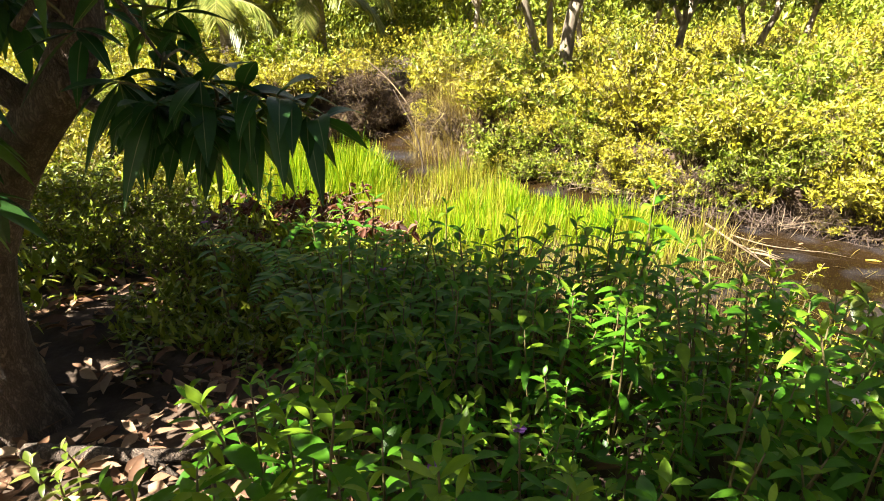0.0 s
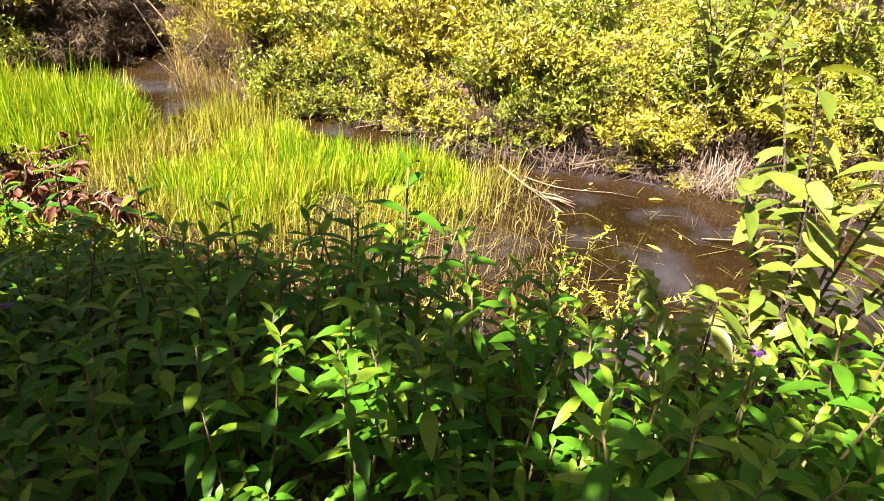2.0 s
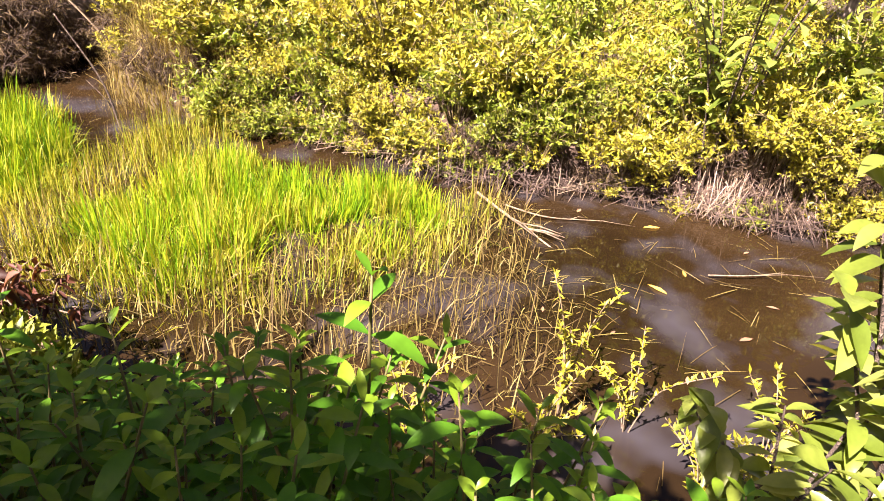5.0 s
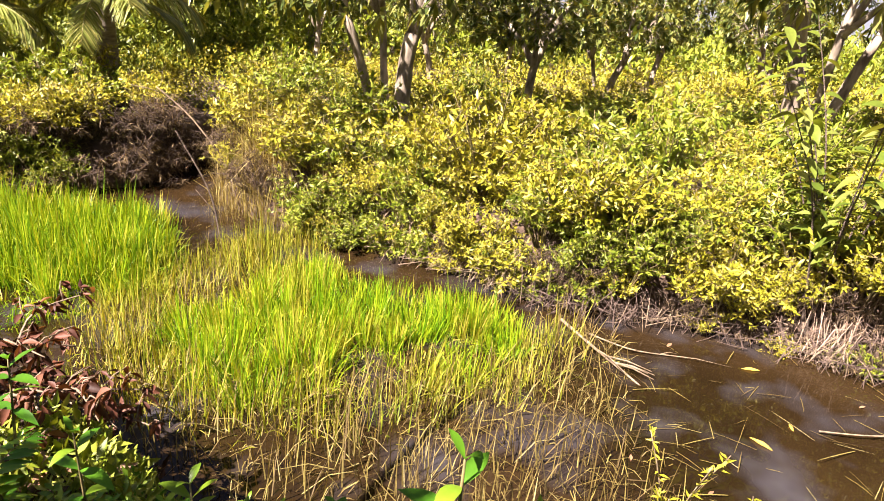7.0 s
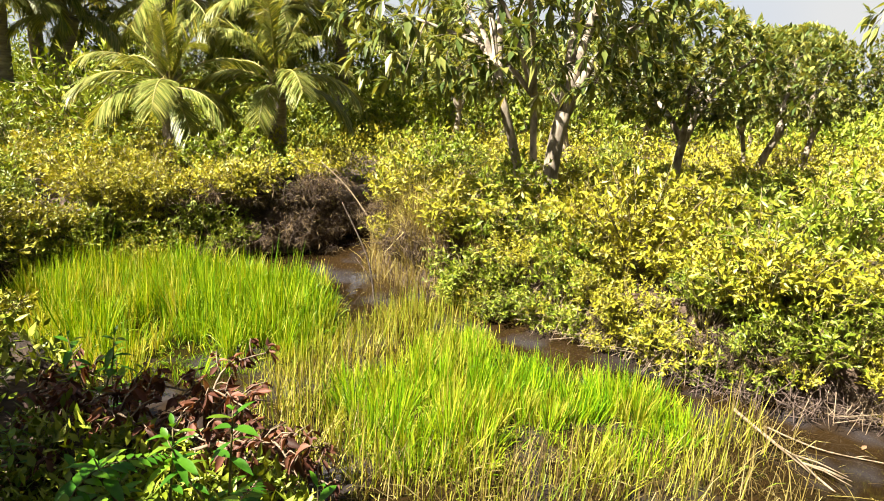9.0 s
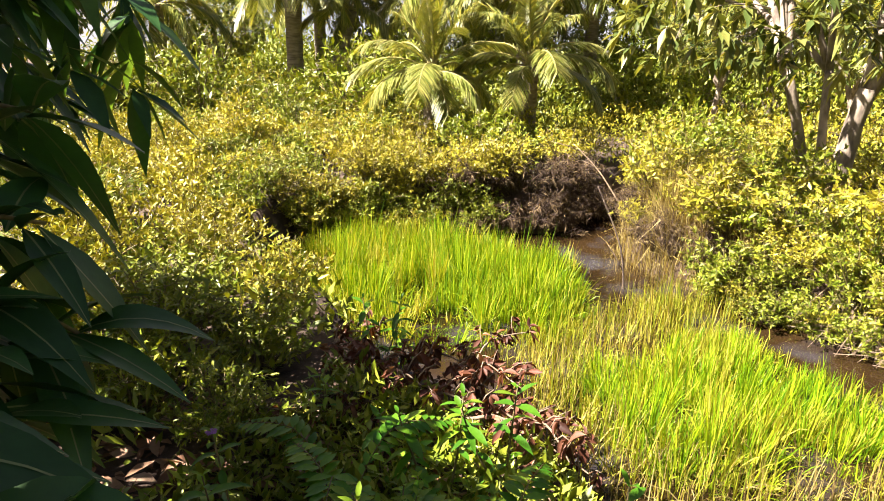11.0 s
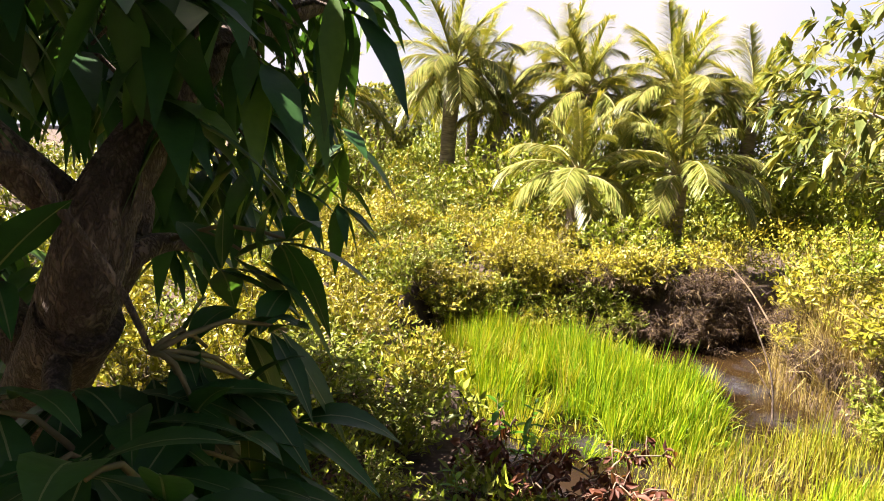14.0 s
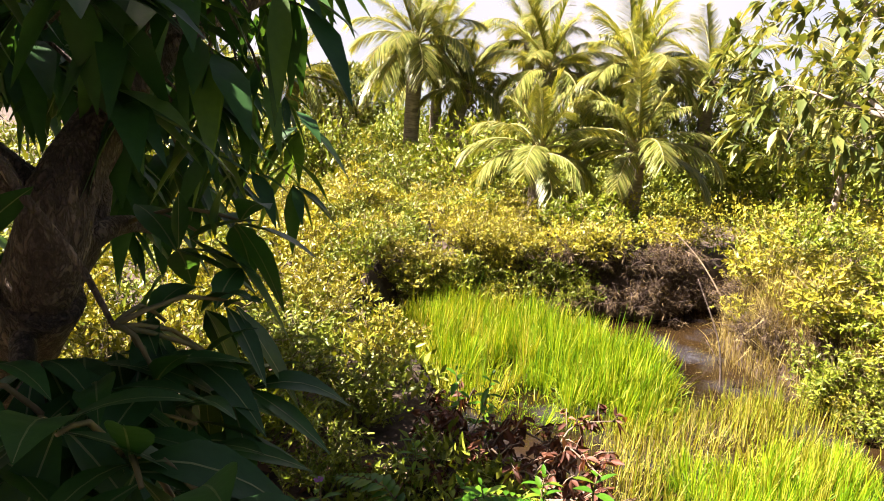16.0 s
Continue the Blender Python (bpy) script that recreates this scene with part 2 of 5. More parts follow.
# ---- mesh building ----
class Build:
    """Collects vertices and faces for one mesh."""

    def __init__(self):
        self.v, self.f, self.n = [], [], 0

    def add(self, verts, faces):
        self.v.append(np.asarray(verts, dtype=float).reshape(-1, 3))
        self.f.extend([[i + self.n for i in q] for q in faces])
        self.n += len(self.v[-1])

    def tube(self, pts, radii, sides=6, wobble=0.0, rng=None):
        pts = [Vector(p) for p in pts]
        verts, faces = [], []
        side = Vector((0.31, 0.77, 0.55))
        for i, p in enumerate(pts):
            d = (pts[min(i + 1, len(pts) - 1)] - pts[max(i - 1, 0)]).normalized()
            side = (side - d * side.dot(d)).normalized()
            up = d.cross(side)
            for k in range(sides):
                a = 2 * math.pi * k / sides
                r = radii[i] * (1 + (wobble * (rng.random() - 0.5) if rng else 0))
                verts.append(p + side * (math.cos(a) * r) + up * (math.sin(a) * r))
        for i in range(len(pts) - 1):
            for k in range(sides):
                j = (k + 1) % sides
                faces.append([i * sides + k, i * sides + j, (i + 1) * sides + j, (i + 1) * sides + k])
        faces.append([(len(pts) - 1) * sides + k for k in range(sides)])
        faces.append([k for k in range(sides)][::-1])
        self.add([tuple(v) for v in verts], faces)

    def blades(self, P, D, L, W, droop, profile, fold=0.15, normal=None):
        """Many leaves at once. P base, D direction, L length, W half width, droop sag at the tip as a share of the length;
        profile: half-width shares along the leaf. fold > 0 raises both edges over the midrib; fold None makes a flat two-column blade."""
        P, D = np.asarray(P, float), np.asarray(D, float)
        D = D / (np.linalg.norm(D, axis=1, keepdims=True) + 1e-9)
        n, k = len(P), len(profile)
        up = np.tile([0, 0, 1.0], (n, 1)) if normal is None else np.asarray(normal, float)
        S = np.cross(D, up)
        bad = np.linalg.norm(S, axis=1) < 1e-3
        S[bad] = [1, 0, 0]
        S /= np.linalg.norm(S, axis=1, keepdims=True)
        N = np.cross(S, D)
        s = np.linspace(0, 1, k)[None, :, None]
        L3, W3, dr = (np.asarray(a, float)[:, None, None] for a in (L, W, droop))
        mid = P[:, None, :] + D[:, None, :] * L3 * s + np.array([0, 0, -1.0]) * (dr * L3 * s ** 2)
        w = np.asarray(profile)[None, :, None] * W3
        if fold is None:
            grid = np.stack([mid - S[:, None, :] * w, mid + S[:, None, :] * w], axis=2)
            c = 2
        else:
            lift = N[:, None, :] * w * fold
            grid = np.stack([mid - S[:, None, :] * w + lift, mid, mid + S[:, None, :] * w + lift], axis=2)
            c = 3
        base = (np.arange(n) * k * c)[:, None, None]
        i = np.arange(k - 1)[None, :, None] * c
        j = np.arange(c - 1)[None, None, :]
        q = (base + i + j)
        faces = np.stack([q, q + 1, q + c + 1, q + c], axis=-1).reshape(-1, 4)
        self.v.append(grid.reshape(-1, 3))
        self.f.extend((faces + self.n).tolist())
        self.n += n * k * c

    def diamonds(self, P, D, L, W, normal=None, fold=0.3):
        """Small leaves of two triangles folded along the midrib."""
        P, D = np.asarray(P, float), np.asarray(D, float)
        D = D / (np.linalg.norm(D, axis=1, keepdims=True) + 1e-9)
        n = len(P)
        up = np.tile([0, 0, 1.0], (n, 1)) if normal is None else np.asarray(normal, float)
        S = np.cross(D, up)
        S /= (np.linalg.norm(S, axis=1, keepdims=True) + 1e-9)
        N = np.cross(S, D)
        L, W = np.asarray(L, float)[:, None], np.asarray(W, float)[:, None]
        mid = P + D * L * 0.45
        g = np.stack([P, mid - S * W + N * W * fold, P + D * L, mid + S * W + N * W * fold], axis=1)
        b = (np.arange(n) * 4)[:, None] + self.n
        self.v.append(g.reshape(-1, 3))
        self.f.extend(np.concatenate([b + [0, 2, 1], b + [0, 3, 2]], axis=0).tolist())
        self.n += 4 * n

    def mesh(self, name, material, smooth=True):
        me = bpy.data.meshes.new(name)
        me.from_pydata(np.concatenate(self.v).tolist(), [], self.f)
        me.materials.append(material)
        if smooth:
            me.polygons.foreach_set("use_smooth", [True] * len(me.polygons))
        me.update()
        return me


LEAF_FEW = (0.06, 1.0, 0.04)
LANCE = (0.05, 0.7, 1.0, 0.62, 0.03)
OVAL = (0.04, 0.55, 0.9, 1.0, 0.88, 0.52, 0.02)
LANCE_LONG = (0.06, 0.55, 0.95, 1.0, 0.8, 0.45, 0.03)
GRASS = (1.0, 0.8, 0.05)
GRASS_BLADE = (0.7, 1.0, 0.75, 0.05)


def part(name, build, material, parent, label="", smooth=True):
    me = build if isinstance(build, bpy.types.Mesh) else build.mesh(name, material, smooth)
    ob = new(name, me)
    ob.parent = parent
    return tagged(ob, label) if label else ob


def thing(name, label, category, group="", kind=""):
    return tagged(new(name), label, category, group, kind)


def unit(rng, n):
    d = rng.normal(size=(n, 3))
    return d / np.linalg.norm(d, axis=1, keepdims=True)


def bez(points, k):
    """A smooth line of k points through the given few."""
    pts = [Vector(p) for p in points]
    out = []
    m = len(pts) - 1
    for i in range(k):
        u = i / (k - 1) * m
        a = min(int(u), m - 1)
        f = u - a
        p0, p1, p2, p3 = pts[max(a - 1, 0)], pts[a], pts[a + 1], pts[min(a + 2, m)]
        out.append(0.5 * ((2 * p1) + (p2 - p0) * f + (2 * p0 - 5 * p1 + 4 * p2 - p3) * f * f + (3 * p1 - p0 - 3 * p2 + p3) * f ** 3))
    return out


# ---- plan of the ditch ----
NEAR_EDGE = [(14, 1.4), (7, 1.95), (4.2, 2.35), (2.6, 2.7), (1.9, 2.95), (1.3, 3.25), (0.85, 3.65), (0.45, 4.15), (-0.1, 4.5), (-0.9, 4.75), (-1.7, 5.05), (-2.5, 5.35), (-3.3, 5.95)]
FAR_EDGE = [(-3.6, 6.8), (-3.4, 7.7), (-2.9, 8.1), (-2.2, 8.4), (-1.35, 8.65), (-1.2, 9.4), (-0.9, 10.6), (-0.45, 10.6), (-0.55, 9.2), (-0.45, 8.3), (0.1, 7.65), (0.7, 7.35), (1.43, 7.0), (2.25, 6.35), (2.75, 5.95), (3.85, 5.6), (4.6, 5.05), (5.6, 4.7), (8, 4.2), (14, 3.5)]
POND = np.array(NEAR_EDGE + FAR_EDGE)


def pond_distance(x, y):
    """Signed distance to the waterline, minus inside."""
    x, y = np.asarray(x, float), np.asarray(y, float)
    best = np.full(x.shape, 1e9)
    inside = np.zeros(x.shape, bool)
    a = POND
    b = np.roll(POND, -1, axis=0)
    for (x0, y0), (x1, y1) in zip(a, b):
        dx, dy = x1 - x0, y1 - y0
        u = np.clip(((x - x0) * dx + (y - y0) * dy) / (dx * dx + dy * dy + 1e-12), 0, 1)
        best = np.minimum(best, np.hypot(x - x0 - u * dx, y - y0 - u * dy))
        crosses = ((y0 > y) != (y1 > y)) & (x < dx * (y - y0) / (dy if abs(dy) > 1e-9 else 1e-9) + x0)
        inside ^= crosses
    return np.where(inside, -best, best)


def wave(x, y):
    return 0.035 * np.sin(2.1 * x + 1.3) * np.sin(1.7 * y + 0.4) + 0.02 * np.sin(5.3 * x - 2.0 * y) + 0.015 * np.sin(9.1 * y + 3.3 * x)


def ground_height(x, y):
    d = pond_distance(x, y)
    t = np.clip((d + 0.12) / np.where(np.asarray(y) > 4.9, 0.3, 0.6), 0, 1)
    t = t * t * (3 - 2 * t)
    flat = 0.5 + wave(x, y) * np.clip(d, 0, 1)
    return -0.4 + (flat + 0.4) * t


def build_ground():
    u = np.linspace(-1, 1, 201)
    line = np.sign(u) * (np.abs(u) * 9 + np.abs(u) ** 9 * 900)
    X, Y = np.meshgrid(line + 0.5, line + 5.0, indexing="ij")
    Z = ground_height(X, Y)
    n = len(u)
    i, j = np.meshgrid(np.arange(n - 1), np.arange(n - 1), indexing="ij")
    q = i * n + j
    b = Build()
    b.add(np.stack([X, Y, Z], -1).reshape(-1, 3), np.stack([q, q + n, q + n + 1, q + 1], -1).reshape(-1, 4).tolist())
    return tagged(new("ground", b.mesh("ground", M_SOIL)), "brown bare soil of two banks sloping into a ditch", "ground", kind="structure")


build_ground()
b = Build()
b.add([(-14, 1.4, 0), (14, 1.4, 0), (14, 11, 0), (-14, 11, 0)], [[0, 1, 2, 3]])
tagged(new("water", b.mesh("water", M_WATER)), "still brown muddy water in a ditch", "water", kind="structure")


def in_poly(poly, x, y):
    inside = np.zeros(np.shape(x), bool)
    for (x0, y0), (x1, y1) in zip(poly, poly[1:] + poly[:1]):
        inside ^= ((y0 > y) != (y1 > y)) & (x < (x1 - x0) * (y - y0) / ((y1 - y0) or 1e-9) + x0)
    return inside


def edge_distance(poly, x, y):
    best = np.full(np.shape(x), 1e9)
    for (x0, y0), (x1, y1) in zip(poly, poly[1:] + poly[:1]):
        dx, dy = x1 - x0, y1 - y0
        u = np.clip(((x - x0) * dx + (y - y0) * dy) / (dx * dx + dy * dy), 0, 1)
        best = np.minimum(best, np.hypot(x - x0 - u * dx, y - y0 - u * dy))
    return best


# ---- pale hazy sky beyond the orchard ----
def sky_backdrop():
    m, nt, p, out = nodes_of("hazy_sky")
    em = nt.nodes.new("ShaderNodeEmission")
    n = noise_node(nt, 0.02, 3.0)
    r = ramp(nt, [(0.3, (0.80, 0.88, 1.0)), (0.7, (1.0, 0.99, 0.96))])
    nt.links.new(n.outputs[0], r.inputs[0])
    nt.links.new(r.outputs[0], em.inputs[0])
    em.inputs[1].default_value = 0.14
    nt.links.new(em.outputs[0], out.inputs[0])
    b = Build()
    k = 24
    angles = [radians(-105 + 185 * i / k) for i in range(k + 1)]
    verts = [(140 * math.sin(a), 140 * math.cos(a), z) for z in (-4, 25, 70) for a in angles]
    faces = [[r_ * (k + 1) + i, r_ * (k + 1) + i + 1, (r_ + 1) * (k + 1) + i + 1, (r_ + 1) * (k + 1) + i] for r_ in range(2) for i in range(k)]
    b.add(verts, faces)
    tagged(new("backdrop", b.mesh("backdrop", m)), "pale hazy white sky over the orchard", "sky", kind="structure")


sky_backdrop()


# ---- grass in the water ----
GRASS_R = [(-0.1, 5.3), (0.1, 4.85), (0.55, 4.6), (1.2, 4.8), (1.85, 4.85), (2.3, 5.3), (2.2, 5.85), (1.65, 6.0), (1.25, 6.1), (1.0, 6.5), (0.7, 6.65), (0.45, 6.35), (0.2, 5.85), (-0.1, 5.7)]
GRASS_L = [(-0.3, 6.0), (-0.32, 6.45), (-0.5, 7.1), (-0.75, 7.65), (-1.6, 7.75), (-2.4, 7.8), (-3.1, 7.5), (-3.4, 6.8), (-3.2, 6.1), (-2.4, 5.5), (-1.8, 5.2), (-1.2, 5.35), (-0.7, 5.6)]


def grass_patch(name, label, poly, count, height, material, seed, lean=0.35, width=0.0045, fade=0.35, base=0.0, on_ground=False):
    rng = np.random.default_rng(seed)
    p = np.array(poly)
    lo, hi = p.min(0), p.max(0)
    x = rng.uniform(lo[0], hi[0], count * 3)
    y = rng.uniform(lo[1], hi[1], count * 3)
    keep = in_poly(poly, x, y)
    x, y = x[keep][:count], y[keep][:count]
    n = len(x)
    tuft = 0.5 + 0.5 * np.sin(x * 11.3 + 2 * np.sin(y * 7.1)) * np.sin(y * 12.7 + 2 * np.sin(x * 6.3))
    e = np.clip(edge_distance(poly, x, y) / fade, 0, 1)
    clump = 0.5 + 0.5 * np.sin(x * 6.1 + 1.7 * np.sin(y * 4.3)) * np.sin(y * 5.7 + 2.1 * np.sin(x * 3.1))
    L = height * (0.4 + 0.3 * e + 0.4 * clump * e + 0.35 * tuft) * rng.uniform(0.45, 1.3, n)
    x = x + rng.normal(0, 0.06, n)
    y = y + rng.normal(0, 0.06, n)
    a = rng.uniform(0, 2 * math.pi, n)
    k = lean * rng.uniform(0.1, 1.3, n) ** 1.5 * (1.9 - 1.0 * e)
    D = np.stack([np.cos(a) * k, np.sin(a) * k, np.ones(n)], 1)
    P = np.stack([x, y, ground_height(x, y) if on_ground else np.full(n, base - 0.02)], 1)
    side = np.stack([-np.sin(a + rng.normal(0, 0.9, n)), np.cos(a), np.zeros(n)], 1)
    bl = Build()
    bl.blades(P, D, L, width * rng.uniform(0.7, 1.4, n), k * rng.uniform(0.3, 1.2, n), GRASS, None, np.cross(D, side))
    return tagged(new(name, bl.mesh(name, material)), label, "grass", kind="stuff")


def tussocks(name, label, poly, spacing, blades, height, material, seed, width=0.003, hollows=()):
    """Upright grass in small tufts of uneven height, thinning to the rim; hollows (x, y, radius) hold short, leaning blades."""
    rng = np.random.default_rng(seed)
    p = np.array(poly)
    lo, hi = p.min(0), p.max(0)
    hearts = []
    for _ in range(12000):
        x, y = rng.uniform(lo[0], hi[0]), rng.uniform(lo[1], hi[1])
        if not in_poly(poly, np.array([x]), np.array([y]))[0] or any((x - a) ** 2 + (y - c) ** 2 < spacing ** 2 for a, c in hearts):
            continue
        hearts.append((x, y))
    bl, pale = Build(), Build()
    for x, y in hearts:
        e = min(1.0, float(edge_distance(poly, np.array([x]), np.array([y]))[0]) / 0.3)
        swell = 0.5 + 0.5 * math.sin(x * 3.4 + 1.3 * math.sin(y * 2.3)) * math.sin(y * 3.9 + 1.7 * math.sin(x * 2.7))
        n = int(blades * rng.uniform(0.5, 1.3) * (0.55 + 0.45 * e))
        h = height * (0.58 + 0.42 * e) * (0.66 + 0.5 * swell) * rng.uniform(0.62, 1.2)
        loose = 1.0
        for hx, hy, hr in hollows:
            if (x - hx) ** 2 + (y - hy) ** 2 < hr * hr:
                h, n, loose = h * 0.4, int(n * 0.4), 2.2
        a = rng.uniform(0, 2 * math.pi, n)
        r = np.abs(rng.normal(0, spacing * 0.5, n))
        k = (rng.uniform(0.02, 0.3, n) + (rng.random(n) < 0.22) * rng.uniform(0.2, 0.8, n)) * loose * (1.5 - 0.5 * e)
        lean = np.array([rng.normal(0.04, 0.1), rng.normal(0, 0.1)])
        D = np.stack([np.cos(a) * k + lean[0], np.sin(a) * k + lean[1], np.ones(n)], 1)
        P = np.stack([x + np.cos(a) * r, y + np.sin(a) * r, np.full(n, -0.02)], 1)
        L = h * rng.uniform(0.45, 1.15, n)
        b2 = rng.uniform(0, 2 * math.pi, n)
        half = rng.random() < 0.14 + 0.45 * (1 - e) + 0.25 * math.sin(x * 2.1 + y)
        (pale if half else bl).blades(P, D, L, width * rng.uniform(0.6, 1.35, n), k * rng.uniform(0.5, 1.6, n) + rng.uniform(0.0, 0.08, n), GRASS_BLADE, None, np.stack([np.cos(b2), np.sin(b2), np.zeros(n)], 1))
    tagged(new(name, pale.mesh(name, M_GRASS_THIN)), "yellow-green grass tufts among the brighter ones", "grass", kind="stuff")
    return tagged(new(name, bl.mesh(name, material)), label, "grass", kind="stuff")


tussocks("grass", "dense bright green grass standing in the ditch water", GRASS_R, 0.085, 64, 0.4, M_GRASS, 11, 0.003, [(1.3, 5.0, 0.26), (1.0, 5.95, 0.2), (1.75, 5.2, 0.22), (0.55, 5.2, 0.14)])
tussocks("grass", "tall bright green grass clump rooted in the ditch", GRASS_L, 0.095, 64, 0.49, M_GRASS, 12, 0.0033, [(-1.25, 5.7, 0.28), (-1.75, 6.1, 0.22), (-0.75, 5.9, 0.16), (-2.3, 6.5, 0.2), (-1.2, 6.6, 0.16)])
STRAW = [(-0.5, 5.6), (-0.35, 4.75), (0.2, 4.3), (0.7, 3.85), (1.4, 3.6), (2.3, 3.35), (2.75, 3.9), (2.7, 4.6), (3.0, 5.4), (2.5, 5.95), (2.2, 5.1), (0.1, 5.2), (0.2, 6.0), (0.5, 6.6), (0.1, 7.2), (-0.3, 6.4)]
grass_patch("bank_grass", "pale yellow dry grass on the far bank's point", [(-0.6, 8.3), (-0.5, 7.7), (-0.1, 7.3), (0.5, 7.15), (1.0, 7.0), (1.1, 7.3), (0.7, 7.7), (0.2, 8.2), (-0.1, 9.0)], 6500, 0.5, M_STRAW, 14, lean=0.8, width=0.003, fade=0.15, on_ground=True)
grass_patch("bank_straw", "pale tangled dead grass and roots at the waterline", [(3.9, 5.6), (4.2, 5.2), (4.6, 4.95), (5.0, 4.9), (4.9, 5.1), (4.5, 5.4), (4.1, 5.7)], 1500, 0.32, M_DRY_PALE, 15, lean=1.6, width=0.003, fade=0.1, on_ground=True)
THIN = [(-0.7, 5.6), (-0.4, 4.75), (0.3, 4.4), (1.3, 4.35), (2.2, 4.7), (2.75, 5.4), (2.5, 5.7), (2.0, 5.0), (1.4, 4.75), (0.6, 4.8), (0.15, 5.1), (-0.05, 5.5), (0.4, 6.2), (0.95, 6.65), (0.7, 7.2), (0.1, 7.3), (-0.3, 6.4)]
grass_patch("thin_grass", "thin yellow-green grass stalks rising from shallow water", THIN, 3400, 0.32, M_GRASS_THIN, 16, lean=0.4, width=0.0026, fade=0.2)
grass_patch("straw_grass", "thin yellow dying grass stalks in shallow water", STRAW, 3600, 0.31, M_STRAW, 13, lean=1.1, width=0.0024, fade=0.2)


# ---- shrubs ----
def shrub_thing(name, label, seed, radius, height, leaves, leaf, material, stems=9, stem_material=None, flat=1.25, group="bank shrubs", slim=(0.17, 0.28), hang=0.0, spread=0.38):
    rng = np.random.default_rng(seed)
    root = thing(name, label, "shrub", group)
    st, lf = Build(), Build()
    tips = []
    for i in range(stems):
        a = rng.uniform(0, 2 * math.pi)
        r = radius * math.sqrt(rng.uniform(0.02, 1))
        h = height * (1.0 - 0.45 * (r / radius) ** 2) * rng.uniform(0.75, 1.15)
        top = Vector((math.cos(a) * r, math.sin(a) * r, h))
        line = bez([(math.cos(a) * r * 0.15, math.sin(a) * r * 0.15, -0.05), (top.x * 0.5, top.y * 0.5, h * 0.55), top], 5)
        st.tube(line, [0.007, 0.006, 0.005, 0.004, 0.002], 3)
        tips.append((line, h))
    P, D, L = [], [], []
    sprigs = max(1, leaves // (stems * 11))
    for line, h in tips:
        for _ in range(sprigs):
            s = min(rng.uniform(0.35, 1.0), 0.999) * 4
            p = line[int(s)].lerp(line[int(s) + 1], s - int(s))
            d = Vector(unit(rng, 1)[0])
            d.z = abs(d.z) * 0.9 - 0.1 - 0.6 * hang
            tip = p + d.normalized() * (radius * spread * rng.uniform(0.5, 1.25))
            st.tube([p, tip], [0.0028, 0.0012], 3)
            for k in range(11):
                e = Vector(unit(rng, 1)[0]) * 0.9 + d.normalized() * 0.6
                e.z += rng.uniform(-0.25, 0.4) - hang
                P.append(p.lerp(tip, 0.3 + 0.7 * k / 10))
                D.append(e)
                L.append(leaf * rng.uniform(0.6, 1.25))
    P, D, L = np.array(P), np.array(D), np.array(L)
    N = unit(rng, len(P)) * flat + np.array([0, 0, 1.0])
    lf.diamonds(P, D, L, L * rng.uniform(*slim, len(P)), N)
    part("branching_stem", st, stem_material or M_STEM, root)
    part("foliage", lf, material, root)
    return root


def scatter(protos, spots, rng, low=0.8, high=1.25, sink=0.02):
    for x, y, s in spots:
        p = protos[rng.integers(len(protos))]
        z = float(ground_height(np.array([x]), np.array([y]))[0]) - sink
        k = s * rng.uniform(low, high)
        m = pose(x, y, max(z, -0.1), rng.uniform(-6, 6), rng.uniform(-6, 6), rng.uniform(0, 360))
        c = copy_thing(p, m)
        c.scale = (k, k, k * rng.uniform(0.85, 1.15))


def drop(ob):
    for o in (*ob.children_recursive, ob):
        bpy.data.objects.remove(o)


rng = np.random.default_rng(5)
yellow = [shrub_thing("shrub", "dense shrub with small yellow-green sunlit leaves on the bank", 100 + i, 0.45, 0.58, 2700, 0.048, M_SHRUB, 26, spread=0.3, slim=(0.12, 0.2), hang=0.12) for i in range(4)]
green = [shrub_thing("shrub", "dense shrub with small mid-green leaves on the bank", 120 + i, 0.45, 0.55, 2500, 0.05, M_SHRUB_GREEN, 24, spread=0.32, slim=(0.12, 0.2), hang=0.12) for i in range(3)]
dry = [shrub_thing("dry_shrub", "tangled brown withered shrub hanging over the bank", 140 + i, 0.45, 0.5, 1700, 0.1, M_DRY, 30, M_ROOT, slim=(0.02, 0.06), hang=0.7) for i in range(3)]


def on_far_bank(count, lo, hi, y_top, seed, near=0.05, far=99.0, gap=0.3, x0=-9, x1=9):
    """Spots on the far bank, at least gap apart."""
    g = np.random.default_rng(seed)
    spots = []
    for _ in range(count * 30):
        x, y = g.uniform(x0, x1), g.uniform(lo, hi)
        d = float(pond_distance(np.array([x]), np.array([y]))[0])
        if d < near or d > far or y < 4.2:
            continue
        if any((x - a) ** 2 + (y - c) ** 2 < gap * gap for a, c, _ in spots):
            continue
        spots.append((x, y, 1.0))
        if len(spots) >= count:
            break
    return spots


def along_far_edge(step, low, high, seed, x0, x1):
    """Spots along the far waterline, set back by low to high metres."""
    g = np.random.default_rng(seed)
    spots = []
    for (xa, ya), (xb, yb) in zip(FAR_EDGE, FAR_EDGE[1:]):
        length = math.hypot(xb - xa, yb - ya)
        nx, ny = -(yb - ya) / length, (xb - xa) / length
        for k in range(int(length / step) + 1):
            f, o = (k + g.uniform(0, 1)) * step / length, g.uniform(low, high)
            x, y = xa + (xb - xa) * min(f, 1) + nx * o, ya + (yb - ya) * min(f, 1) + ny * o
            if x0 < x < x1 and 4.0 < y < 10:
                spots.append((x, y, 1.0))
    return spots


